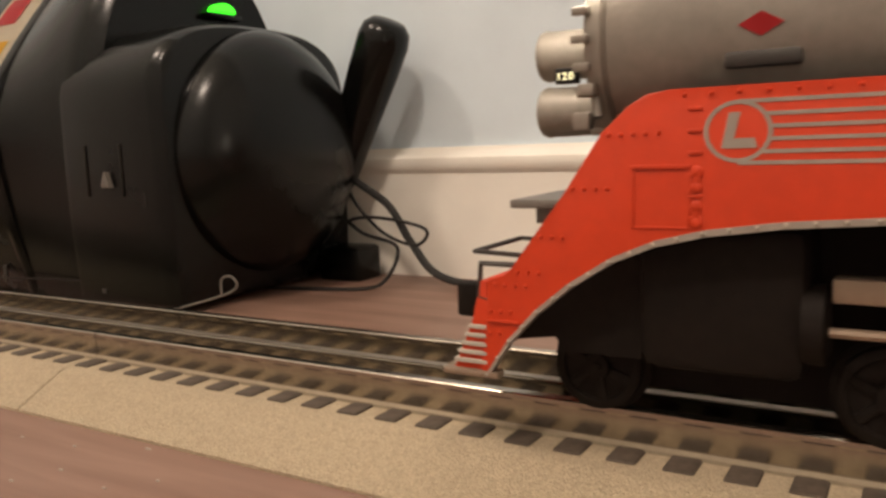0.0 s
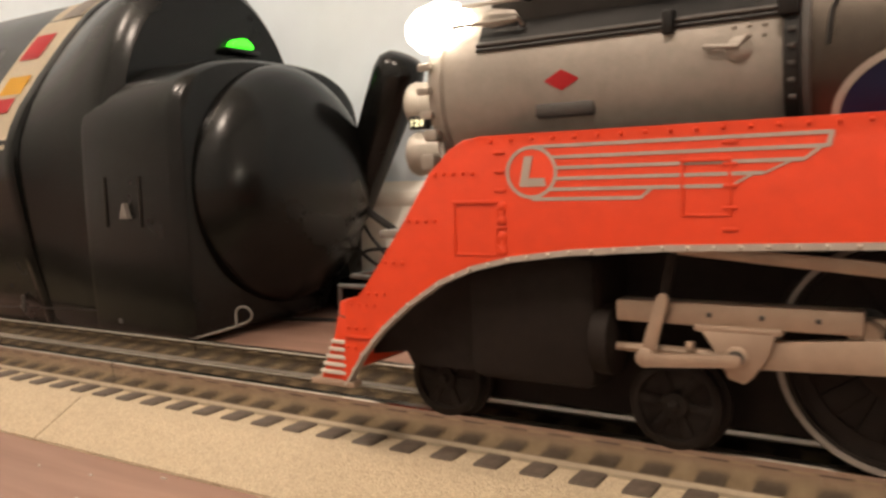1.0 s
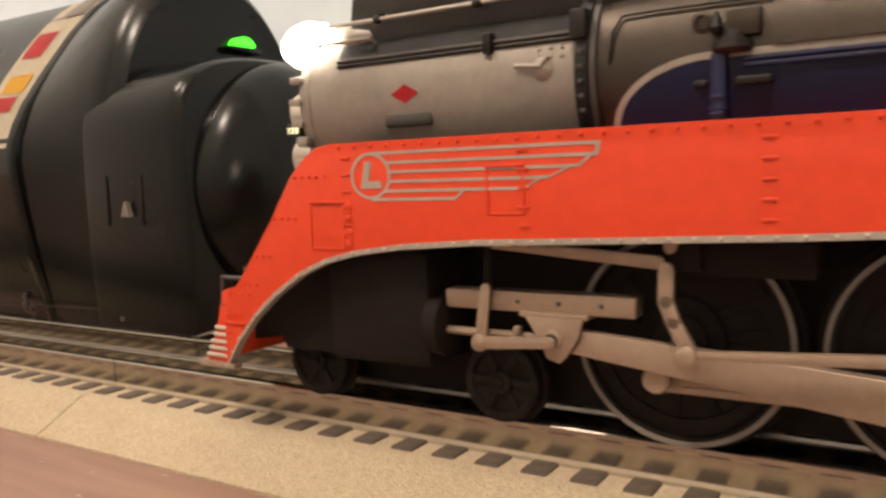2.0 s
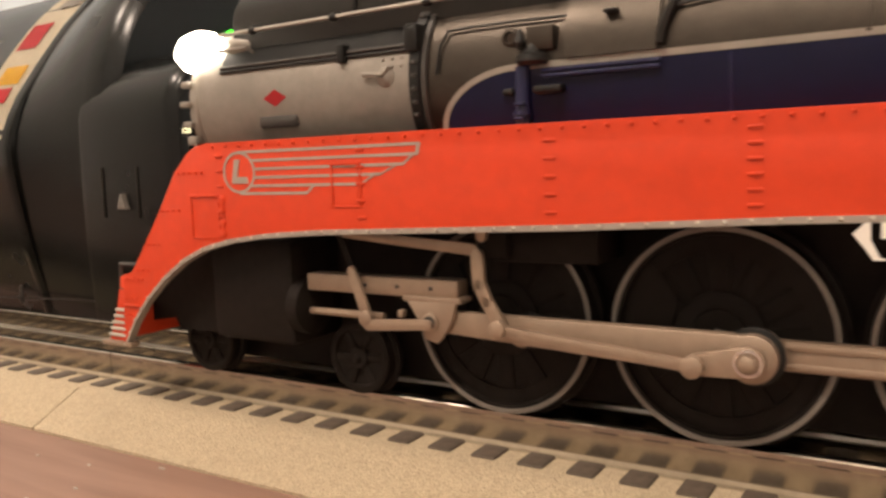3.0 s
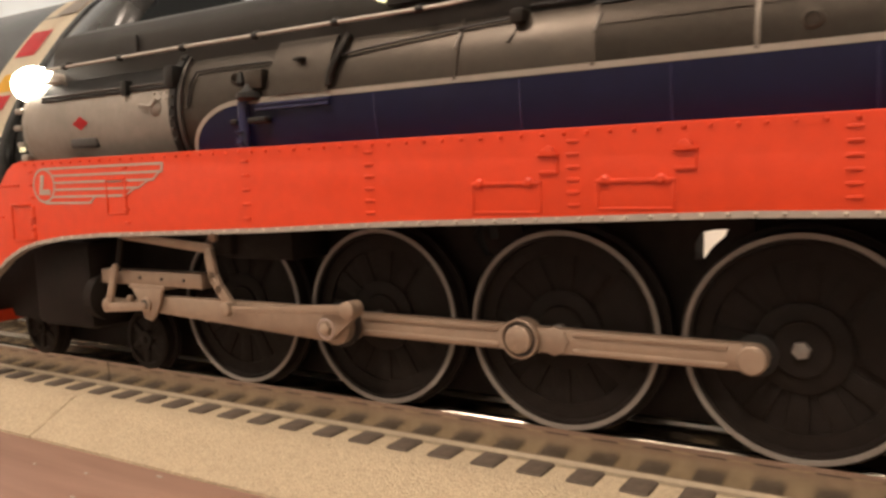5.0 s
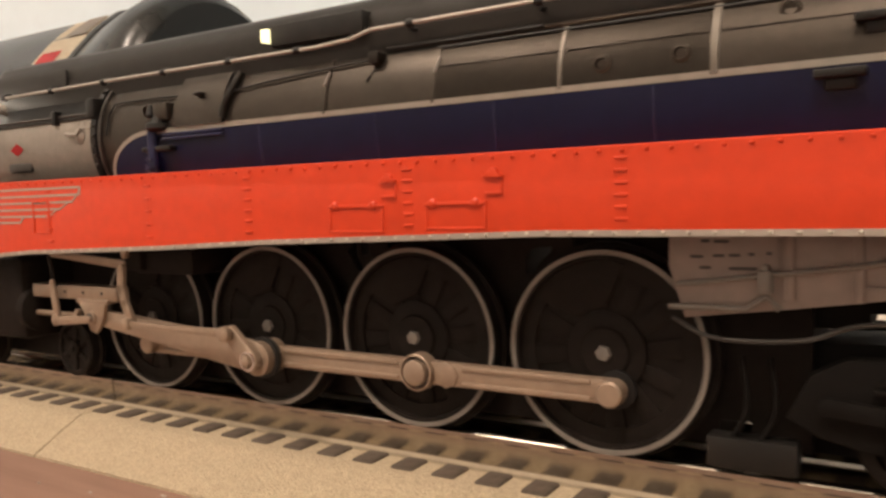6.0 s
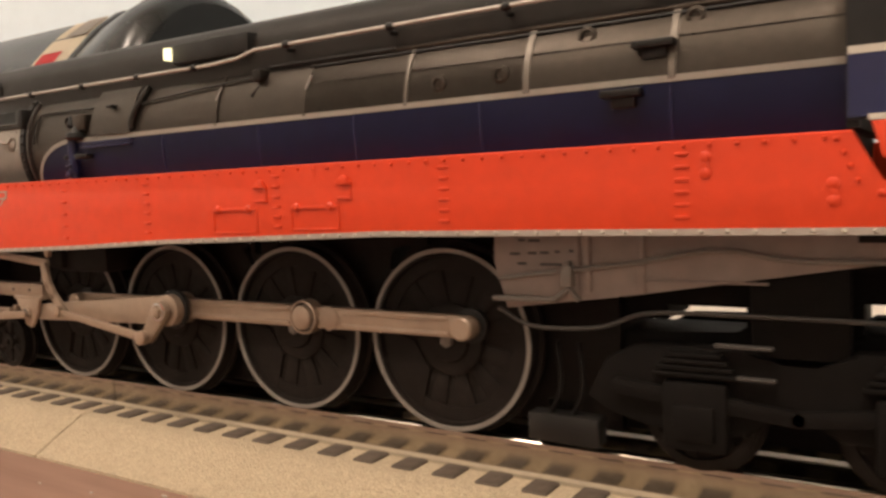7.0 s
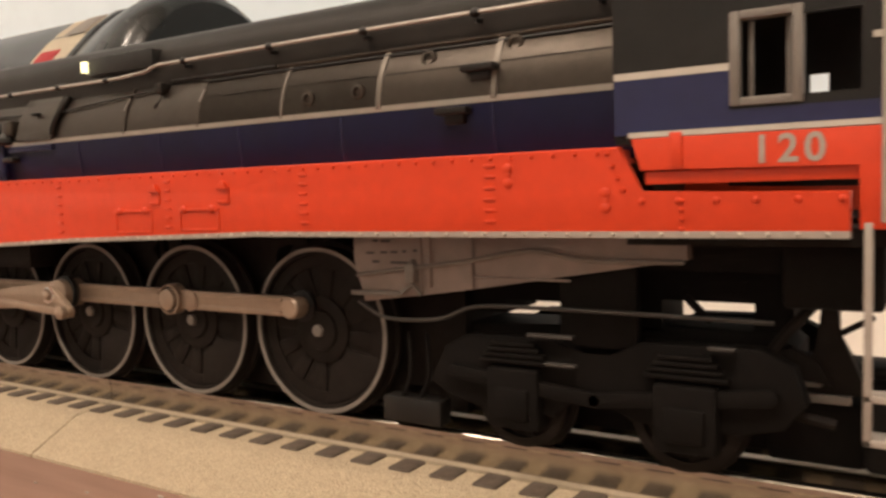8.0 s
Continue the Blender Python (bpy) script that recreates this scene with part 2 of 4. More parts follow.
prism_x(bm, [(192, 0), (188, 0), (188, 55), (186.5, 57), (185.5, 60), (186, 63), (188.5, 65.5), (189.5, 68.5), (192, 68.5)], -1900, 1600)
structure(part("baseboard", bm, TRIM), "white painted baseboard with a moulded top edge", "baseboard")
for lx, ly in ((-1100, -1000), (180, -1220)):
    lamp = empty("ceiling_lamp", "round warm hanging ceiling lamp, lit", "lamp", "ceiling lamps")
    part("canopy", turned(bmesh.new(), [(2400, 60), (2385, 60), (2384, 5), (2200, 5)], "Z", (lx, ly, 0)), CEILING, lamp)
    part("shade", turned(bmesh.new(), [(2210, 20), (2205, 90), (2160, 150), (2080, 150), (2070, 140)], "Z", (lx, ly, 0)), SHADE_GLOW, lamp)

# ---- track ----
TIE_PITCH, TIE_0 = 11.273, -219.7
track = empty("track", "three-rail toy train track on tan moulded ballast, laid on the floor", "track")
roadbed_outline = [(-45.2, 0), (-45.2, 0.8), (-31, 8.2), (-29.5, 8.6), (29.5, 8.6), (31, 8.2), (45.2, 0.8), (45.2, 0)]
SEAM = -222.7
for a, b in ((-900, SEAM - 254.2), (SEAM - 254, SEAM - 0.25), (SEAM + 0.25, SEAM + 254), (SEAM + 254.2, SEAM + 508), (SEAM + 508.2, SEAM + 900)):
    bm = bmesh.new()
    prism_x(bm, roadbed_outline, a, b, 0.4)
    part("roadbed", bm, BALLAST, track)
tie_mesh = None
for i in range(-40, 60):
    x = TIE_0 + TIE_PITCH * i
    if tie_mesh is None:
        bm = bmesh.new()
        box(bm, -3.1, 3.1, -26.2, 26.2, 7.4, 9.25, 0.7)
        ob = part("tie", bm, TIE, track)
        tie_mesh = ob.data
    else:
        ob = new("tie", tie_mesh)
        ob.parent = track
    ob.location.x = x * MM
foot_profile = [(-2.4, 8.6), (-2.4, 9.45), (-1.5, 9.9), (1.5, 9.9), (2.4, 9.45), (2.4, 8.6)]
rail_profile = [(-1.15, 9.91), (-1.4, 15.3), (-1.55, 15.7), (-1.55, 16.7), (-1.25, 17), (1.25, 17), (1.55, 16.7), (1.55, 15.7), (1.4, 15.3), (1.15, 9.91)]
for y in (-16.6, 0, 16.6):
    for a, b in ((-900, SEAM - 254.2), (SEAM - 254, SEAM - 0.2), (SEAM + 0.2, SEAM + 254), (SEAM + 254.2, SEAM + 900)):
        bm = bmesh.new()
        prism_x(bm, [(y + u, z if y else 9.91 + (z - 9.91) * 0.72) for u, z in rail_profile], a, b)
        part("rail", bm, RAIL, track, smooth=False)
        if not y:
            part("rail_cap", boxes((a, b, -1.3, 1.3, 15.0, 15.4)), DARKRAIL, track, "dull light top of the centre rail", smooth=False)
        bm = bmesh.new()
        prism_x(bm, [(y + u, z) for u, z in foot_profile], a, b)
        part("rail_foot", bm, FOOT, track)

# ---- locomotive ----
AX, PITCH, RW, ZC = 34.95, 46.45, 21.2, 38.5     # first driver axle, axle spacing, tyre radius, axle height
CRANK, THETA, ROLL = 7.7, 0.675, 21.85
loco = empty("locomotive", "orange-red, blue and black model steam locomotive on the track", "locomotive")
YS = -34.1


def side_plate(name, outline, mat, y=YS, depth=1.6, parent=None, label="", bevel=0.3):
    bm = bmesh.new()
    prism(bm, outline, y, y + depth, bevel)
    return part(name, bm, mat, parent or loco, label)


ARCH = [(-74.8, 26.2), (-69.9, 33.4), (-64.2, 39.5), (-57.2, 45.2), (-48.8, 50.5), (-41.1, 53.7), (-32.3, 55.8), (-20.1, 57.4), (-1.8, 58.6), (26, 59.4), (58, 60.4), (96, 62.1), (137, 63.2), (168, 64.1), (295.6, 64.4)]
skirt_outline = list(ARCH) + [(295.6, 71.0), (262.5, 71.4), (258.4, 79.7), (-38.5, 79.7), (-42.5, 79.1), (-45.8, 77.3), (-50.7, 72.8), (-57.7, 62.4), (-68.8, 48.0), (-70.5, 45.9), (-74.3, 45.4), (-74.9, 36.2), (-76.2, 27.2), (-76.2, 25.6)]
skirt = side_plate("skirt", skirt_outline, RED, label="orange-red riveted side skirt with curved front")
far_skirt = side_plate("skirt", [(x, z) for x, z in skirt_outline], RED, y=32.5, label="orange-red riveted side skirt with curved front")
# grey edging along the lower edge
for y0 in (YS - 0.5, 32.2):
    bm = bmesh.new()
    low = ARCH
    prism(bm, [(x, z - 0.9) for x, z in low] + [(x, z + 0.25) for x, z in reversed(low)], y0, y0 + 2.4)
    part("skirt_edging", bm, GREY, skirt if y0 < 0 else far_skirt, "silver-grey lower edging")
# rivets
def rivets(name, places, r=0.55, mat=RED, parent=None, y=YS):
    bm = bmesh.new()
    for x, z in places:
        turned(bm, [(y + 0.1, r), (y - 0.28, r * 0.85), (y - 0.5, r * 0.4)], "Y", (x, 0, z), 6)
    ob = part(name, bm, mat, parent or skirt)
    ob["kind"] = "stuff"
    return ob


def along(pts, step):
    out, carry = [], 0.0
    for (x0, z0), (x1, z1) in zip(pts, pts[1:]):
        d = math.hypot(x1 - x0, z1 - z0)
        u = carry
        while u < d:
            out.append((x0 + (x1 - x0) * u / d, z0 + (z1 - z0) * u / d))
            u += step
        carry = u - d
    return out


rivets("top_rivets", along([(-36, 78.7), (257, 78.7)], 4.4), 0.42)
# grey edging rivets, off-white to carry their highlights
rivets("edge_rivets", along([(x, z - 0.2) for x, z in ARCH], 4.4), 0.42, WHITE, y=YS - 0.45)
for x in (-34.2, 9.1, 53.8, 90.5, 137.2, 183.6, 232.0):
    lowz = np.interp(x, [a for a, _ in ARCH], [b for _, b in ARCH])
    n = 5 if 0 < x < 80 else 6
    for k in range(n):
        z = lowz + 1.6 + (78.9 - lowz - 1.6) * (k + 0.3) / n
        part("seam_strap", boxes((x - 1.2, x + 1.2, YS - 0.34, YS + 0.1, z - 0.32, z + 0.32), bevel=0.2), RED, skirt)
for z0, x0, x1 in ((72.5, -50, -39), (63, -57, -49), (54, -63.5, -57), (47, -68.5, -62), (44.4, -73.5, -66), (39, -74.5, -68), (34.5, -75, -70)):
    rivets("row_rivets", along([(x0 + 0.8, z0), (x1, z0)], 2.2), 0.42)
rivets("end_rivets", along([(262.5, 69.9), (295, 69.8)], 6.4), 0.7)
rivets("end_rivets", along([(269.5, 65), (269.5, 70)], 1.6), 0.5)
rivets("end_rivets", along([(256.2, 78.5), (260.0, 70)], 2.4), 0.5)


def hatch(x0, x1, z0, z1, clips=True, thick=0.45):
    bm = boxes((x0, x1, YS - thick, YS + 0.1, z1 - 0.7, z1), (x0, x0 + 0.6, YS - thick * 0.6, YS + 0.1, z0, z1), (x1 - 0.6, x1, YS - thick * 0.6, YS + 0.1, z0, z1),
               (x0, x1, YS - thick * 0.5, YS + 0.1, z0, z0 + 0.5), bevel=0.15)
    if clips:
        for x in (x0 + 0.13 * (x1 - x0), x1 - 0.17 * (x1 - x0)):
            turned(bm, [(YS + 0.1, 1.0), (YS - 0.5, 0.95), (YS - 0.85, 0.5)], "Y", (x, 0, z1 - 0.2), 14)
            box(bm, x - 1.7, x + 1.7, YS - 0.5, YS + 0.1, z1 - 0.75, z1 - 0.1, 0.15)
    return part("access_hatch", bm, RED, skirt)


hatch(-45.2, -34.9, 56.0, 67.1, False)
hatch(0.9, 9.4, 63.8, 73.8, False)
hatch(115.6, 130.8, 63.9, 70.1)
hatch(141.5, 156.0, 64.6, 70.2)
for x, z in ((132.4, 74.2), (157.8, 74.3), (236.0, 75.3), (255.7, 70.2), (-34.0, 64.5), (-34.0, 58.6)):
    bm = bmesh.new()
    if 100 < x < 200:
        prism(bm, [(x - 2.1, z + 0.9), (x - 1.2, z + 1.1), (x - 1.0, z + 1.9), (x - 0.4, z + 2.4), (x + 0.4, z + 2.4), (x + 1.0, z + 1.9), (x + 1.2, z + 1.1), (x + 2.1, z + 0.9), (x + 2.1, z + 0.4), (x - 2.1, z + 0.4)], YS - 0.75, YS + 0.1, 0.2)
        box(bm, x - 1.9, x + 1.9, YS - 0.5, YS + 0.1, z - 2.9, z - 2.2, 0.15)
        box(bm, x + 1.5, x + 1.9, YS - 0.25, YS + 0.1, z - 2.2, z + 0.4, 0.1)
    else:
        box(bm, x - 0.6, x + 0.6, YS - 0.35, YS + 0.1, z - 1.2, z + 1.2, 0.15)
        for dz in (-1.35, 1.35):
            turned(bm, [(YS + 0.1, 1.05), (YS - 0.3, 0.95), (YS - 0.5, 0.55)], "Y", (x, 0, z + dz), 14)
    part("clip", bm, RED, skirt)
# winged badge in silver-grey
bm = bmesh.new()
for k in range(32):
    a, b = 2 * math.pi * k / 32, 2 * math.pi * (k + 1) / 32
    q = [bm.verts.new((-27.4 + 5.4 * f * math.cos(t), YS - 0.12, 72.3 + 5.05 * f * math.sin(t))) for f, t in ((1, a), (1, b), (0.87, b), (0.87, a))]
    bm.faces.new(q)
for z, x1 in ((77.1, 24.6), (75.0, 24), (73.0, 20.4), (71.0, 14.4), (69.0, 9.2), (67.2, -6.2)):
    x0 = -27.4 + math.sqrt(max(0, 5.1**2 - (z - 72.3)**2)) if abs(z - 72.3) < 4.7 else -27.4
    box(bm, x0, x1, YS - 0.13, YS + 0.02, z - 0.32, z + 0.32)
for xa, za, xb, zb in ((24.6, 77.3, 24.0, 74.8), (23.2, 75.0, 20.3, 72.8), (19.0, 73.0, 14.2, 70.8), (13, 71.0, 9.0, 68.8), (-4, 69.0, -6.4, 67.0)):
    prism(bm, [(xa - 0.4, za), (xa + 0.4, za), (xb + 0.4, zb), (xb - 0.4, zb)], YS - 0.14, YS)
prism(bm, [(-30.0, 69.6), (-28.8, 75.4), (-27.0, 75.4), (-28.0, 71.2), (-24.8, 71.2), (-24.4, 69.6)], YS - 0.15, YS)
part("winged_badge", bm, GREY, skirt, "silver-grey winged circle badge")

# boiler, smokebox and casing
BZ, BR = 91.0, 22.3
part("boiler", turned(bmesh.new(), [(17, BR), (257.5, BR)], "X", (0, 0, BZ), 64), FIREBOX, loco, "graphite-black boiler jacket")
part("smokebox", turned(bmesh.new(), [(-55, 19), (-54, BR - 0.7), (15, BR - 0.7), (17, BR - 2)], "X", (0, 0, BZ), 64), SILVER, loco, "silver-grey smokebox with rivets")
part("smokebox_front", turned(bmesh.new(), [(-62, 5), (-61.5, 12), (-60, 17), (-59, 20.2), (-55.5, 21.2), (-54, 20)], "X", (0, 0, BZ), 48), SILVER, loco)


def boiler_band(x, w=1.4, lift=0.35, mat=BLACK, a0=20, a1=160, name="boiler_band"):
    bm = bmesh.new()
    n = 30
    rows = []
    for xx, rr in ((x, BR - 0.2), (x, BR + lift), (x + w, BR + lift), (x + w, BR - 0.2)):
        rows.append([bm.verts.new((xx, -rr * math.sin(radians(a0 + (a1 - a0) * k / n)), BZ + rr * math.cos(radians(a0 + (a1 - a0) * k / n)))) for k in range(n + 1)])
    for p, q in zip(rows, rows[1:] + rows[:1]):
        for k in range(n):
            bm.faces.new((p[k], p[k + 1], q[k + 1], q[k]))
    return part(name, bm, mat, loco)


def on_panel(x, z, lift=0.0):
    """Like on_boiler above the boiler's middle, bending in less below it."""
    if z >= BZ:
        return on_boiler(x, z, lift)
    return (x, -(BR + lift) + 0.011 * (BZ - z)**2, z)


def on_boiler(x, z, lift=0.0):
    return (x, -math.sqrt(max(0.01, (BR + lift)**2 - (z - BZ)**2)), z)


# blue panel with white lining, wrapped on the boiler from its curved front to the cab
def wrap(name, lower, upper, x0, x1, lift, mat, steps=90, label=""):
    bm = bmesh.new()
    rows = []
    for i in range(steps + 1):
        x = x0 + (x1 - x0) * (i / steps)**2
        zl, zu = lower(x), upper(x)
        rows.append([bm.verts.new(on_panel(x, zl + (zu - zl) * k / 6, lift)) for k in range(7)])
    for p, q in zip(rows, rows[1:]):
        for k in range(6):
            bm.faces.new((p[k], p[k + 1], q[k + 1], q[k]))
    bmesh.ops.solidify(bm, geom=list(bm.faces), thickness=0.15)
    return part(name, bm, mat, loco, label)


def lining_z(x):
    """Height of the lining: a quarter ellipse at its front, then level."""
    u = min(1.0, max(0.0, (x - 24.2) / 17.6))
    return 79.6 + 11.6 * math.sqrt(max(0.0, 1 - (1 - u)**2))


wrap("blue_panel", lambda x: 78.0, lining_z, 24.2, 257.3, 0.25, BLUE, label="dark blue side panel")
# the lining keeps its width round the curve
path = [(41.8 - 17.6 * math.cos(math.pi * k / 48), 79.6 + 11.6 * math.sin(math.pi * k / 48)) for k in range(25)] + [(41.8 + 8 * k, 91.2) for k in range(1, 27)] + [(257.3, 91.2)]
bm = bmesh.new()
rows = []
for k, (x, z) in enumerate(path):
    (xa, za), (xb, zb) = path[max(k - 1, 0)], path[min(k + 1, len(path) - 1)]
    d = math.hypot(xb - xa, zb - za)
    nx, nz = -(zb - za) / d, (xb - xa) / d
    rows.append([bm.verts.new(on_panel(x + nx * w, z + nz * w, 0.4)) for w in (0.0, 0.65, 1.3)])
for p, q in zip(rows, rows[1:]):
    for k in range(2):
        bm.faces.new((p[k], p[k + 1], q[k + 1], q[k]))
bmesh.ops.solidify(bm, geom=list(bm.faces), thickness=0.25)
part("white_lining", bm, WHITE, loco, "off-white lining above the blue panel")
for x in (105.3, 136.4, 166.6):
    boiler_band(x, 0.9, 0.4, BAND if x > 150 else FIREBOX, 46, 88)
for x in (196.6, 226.6):
    boiler_band(x, 1.4, 0.55, BAND, 42, 88)
for x in (84, 121, 152, 186, 226.9):
    part("panel_seam", tube(bmesh.new(), [on_panel(x, z, 0.3) for z in (90.8, 88, 85, 82, 79.8)], 0.28, 6), BLUE, loco)
boiler_band(15.6, 2.6, 1.3, BLACK, name="smokebox_ring")
# grey upper jacket sheets
for a, b in ((136.8, 166.4), (167.7, 196.4), (198.1, 226.4), (228.1, 257.3)):
    paint = WRAPPER if a > 190 else FIREBOX
    wrap("jacket_sheet", lambda x: 92.6, lambda x: 99.4, a, b, 0.3, paint, 12, "warm grey jacket sheet")
    wrap("jacket_sheet", lambda x: 99.8, lambda x: 103.6, a, b, 0.3, paint, 12, "warm grey jacket sheet")
part("jacket_rail", tube(bmesh.new(), [on_boiler(x, 105.6, 0.4) for x in (136, 160, 200, 257)], 0.6), FIREBOX, loco)
part("jacket_rail", tube(bmesh.new(), [on_boiler(x, 104.4, 0.3) for x in (136, 160, 200, 257)], 0.35), BLACK, loco)
# casing along the top
bm = bmesh.new()
prism_x(bm, [(-17.6, 103), (-17.6, 109.5), (-16.8, 114), (-14, 118.3), (-8, 120.8), (0, 121.6), (8, 120.8), (14, 118.3), (16.8, 114), (17.6, 109.5), (17.6, 103)], -44, 257.6, 0.6)
part("skyline_casing", bm, GRAPHITE, loco, "long black casing along the top")
part("casing_joint", boxes((-3.6, -2.4, -17.9, -17.3, 109.6, 114.5), bevel=0.15), BLACK, loco)
bm = bmesh.new()
tube(bm, [(x, -20.2, z) for x, z in ((-50, 108.0), (20, 108.4), (60, 108.4), (102, 108.4), (113, 109.0), (119, 110.4), (180, 110.7), (258, 110.6))], 0.48)
part("handrail", bm, BRIGHT, loco, "bright handrail")
for x in (-34, -7.5, 19, 46, 72, 96, 130, 162, 192, 222, 250):
    bm = bmesh.new()
    tube(bm, [(x, -17, 109.4), (x, -20.2, 109.0)], 0.5)
    turned(bm, [(-1.1, 0.6), (-0.5, 1.0), (0.5, 1.0), (1.1, 0.6)], "X", (x, -20.2, np.interp(x, [-50, 102, 119, 258], [108.0, 108.4, 110.4, 110.6])), 10)
    part("handrail_post", bm, BLACK, loco)
# lit number board on the casing
board = part("number_board", boxes((86.4, 116, -19.4, -12, 110.4, 115.8), bevel=0.3), BLACK, loco, "black number board box, lit in front")
part("lit_pane", boxes((84.2, 86.5, -20.4, -14, 111.7, 114.9), bevel=0.15), BOARD_GLOW, board, "glowing yellow-white pane")
# lamp at the smokebox top
mars = part("lamp_housing", turned(bmesh.new(), [(-49.5, 2.6), (-47, 3.2), (-42, 2.6), (-40, 1.6)], "X", (3.5, -15.5, 105.0), 24), SILVER, loco, "silver lamp housing")
# glass drawn larger than the lamp so it takes in the glare
part("lamp_glass", turned(bmesh.new(), [(-66.5, 1.0), (-65.4, 3.0), (-62.5, 5.0), (-58, 5.9), (-53.5, 5.0), (-50.6, 3.0), (-49.4, 1.6)], "X", (0.0, -15.5, 105.2), 24), LAMP_GLOW, mars, "brightly lit lamp glass, enlarged for its glare")
for z in (90.2, 77.8):
    part("headlight_barrel", turned(bmesh.new(), [(-52, 5.2), (-74, 5.5), (-75, 5.7), (-76, 5.3), (-76, 4.6), (-74.5, 4.4)], "X", (0, 0, z), 32), SILVER, loco, "silver headlight barrel")
part("pipes", tube(tube(bmesh.new(), spline([(-57, -17, 104), (-60, -15, 95), (-59, -16, 86), (-57, -18, 76)]), 0.9), spline([(-58, -12, 106), (-62, -9, 98), (-61, -11, 90), (-59, -13, 78)]), 0.7), SILVER, loco, "silver pipework on the smokebox front")
plate = part("front_number_board", boxes((-66.3, -61.5, -17.5, -15.5, 82.9, 86.1), bevel=0.3), BLACK, loco, "small black number board with lit marks")
part("bell_bracket", boxes((-61, -56, -19, -13, 100.5, 103.6), (-60.5, -57, -20.6, -17, 80, 82.5), (-61.5, -58, -20.6, -17, 73.5, 77), bevel=0.5), SILVER, loco)
for a in range(-60, 75, 15):
    part("door_clamp", boxes((-61.2, -57.8, -21.6 * math.cos(radians(a)) - 0.2, -21.6 * math.cos(radians(a)) + 1.6, BZ + 20.6 * math.sin(radians(a)) - 0.8, BZ + 20.6 * math.sin(radians(a)) + 0.8), bevel=0.3), SILVER, loco)
part("grab_iron", tube(bmesh.new(), [(-52, -18.5, 103), (-52, -20.6, 104), (-36, -20.6, 104), (-36, -18.5, 103)], 0.5), SILVER, loco)
# red diamond and slot on the smokebox
bm = bmesh.new()
f = bm.faces.new([bm.verts.new(on_boiler(x, z, -0.5)) for x, z in ((-30.0, 90.5), (-26.2, 92.6), (-22.4, 90.5), (-26.2, 88.4))])
bmesh.ops.solidify(bm, geom=[f], thickness=0.15)
part("red_diamond", bm, LABEL_RED, loco, "small red diamond emblem")
bm = bmesh.new()
box(bm, -32.5, -19.5, -21.4, -19.5, 83.2, 86.3, 0.8)
part("builder_plate", bm, DIM, loco, "dark oval plate")
bm = bmesh.new()
turned(bm, [(-20, 2.3), (-21.9, 2.3), (-22.3, 1.6), (-22.7, 0.8)], "Y", (8, 0, 92.8), 20)
tube(bm, [(2, -22.3, 93.8), (8, -22.8, 93.2), (9.5, -22.3, 95)], 0.5)
part("valve_cap", bm, SILVER, loco)
bm = bmesh.new()
for x in (7, 9.6, 12.2):
    for z in (95.0, 96.8, 98.6):
        turned(bm, [(0.2, 0.5), (-0.2, 0.45), (-0.4, 0.2)], "Y", on_boiler(x, z, -0.7), 6)
tagged(part("smokebox_rivets", bm, SILVER, loco), kind="stuff")
boiler_band(18.4, 1.3, 0.8, DIM, name="bolt_ring")
# black upper sheet over the smokebox, with a ledge along its lower edge
wrap("upper_sheet", lambda x: 98.6, lambda x: 108.0, -46, 15.6, -0.4, BLACK, 12, "black sheet over the smokebox")
# ledge greyed for its lit top; black tube draws the shadow line below
part("sheet_ledge", tube(bmesh.new(), [on_boiler(x, 99.5, -0.1) for x in (-46, -16, 15)], 0.5), DIM, loco)
part("ledge_shadow_line", tube(bmesh.new(), [on_boiler(x, 98.4, -0.3) for x in (-46, -16, 15)], 0.45), BLACK, loco)
part("ledge_clip", boxes((-5.8, -3.6, -22.2, -19.6, 97.0, 101.4), bevel=0.4), BLACK, loco)
part("ring_clamp", boxes((14.6, 18.2, -23.8, -19.5, 97.5, 103.5), bevel=0.6), BLACK, loco)
for a in range(92, 154, 7):
    part("ring_bolt", boxes((16.4, 17.6, -(BR + 1.6) * math.sin(radians(a - 40)) - 0.35, -(BR + 1.0) * math.sin(radians(a - 40)), BZ + (BR + 1.3) * math.cos(radians(a - 40)) - 0.4, BZ + (BR + 1.3) * math.cos(radians(a - 40)) + 0.4), bevel=0.12), DIM, loco)
for x, z in ((209.8, 102.2), (231, 103.2), (191.3, 96.3), (176, 96.0), (40, 98)):
    p = on_boiler(x, z)
    bm = bmesh.new()
    turned(bm, [(0.6, 1.9), (-0.8, 1.9), (-1.0, 1.2), (-0.4, 1.0)], "Y", p, 16)
    part("washout_plug", bm, FIREBOX, loco)
for x, z in ((224, 98.4), (218, 89.6)):
    p = on_boiler(x, z)
    part("step_bracket", boxes((x - 4, x + 4, p[1] - 3.2, p[1] + 1, z - 0.6, z + 0.9), (x - 2.4, x + 2.4, p[1] - 1.4, p[1] + 1, z - 2.6, z), bevel=0.3), BLACK, loco)
part("boiler_pipe", tube(bmesh.new(), spline([on_boiler(x, z, 0.7) for x, z in ((72, 100), (79, 101.1), (96.6, 102.4), (112, 103.4), (119, 103.6))]), 0.35), BLACK, loco)
part("boiler_valve", tube(boxes((118.4, 121.6, -21.4, -17, 102.2, 105.4), bevel=0.8), [(120, -19, 102), (118, -21.2, 98.5)], 0.35), GRAPHITE, loco)
part("pump_pipe", tube(bmesh.new(), [on_boiler(x, z, 0.7) for x, z in ((22.5, 92), (23, 98), (24.5, 101.2), (30, 101.4), (42, 101.4), (52, 101.2))], 0.32), BLACK, loco)
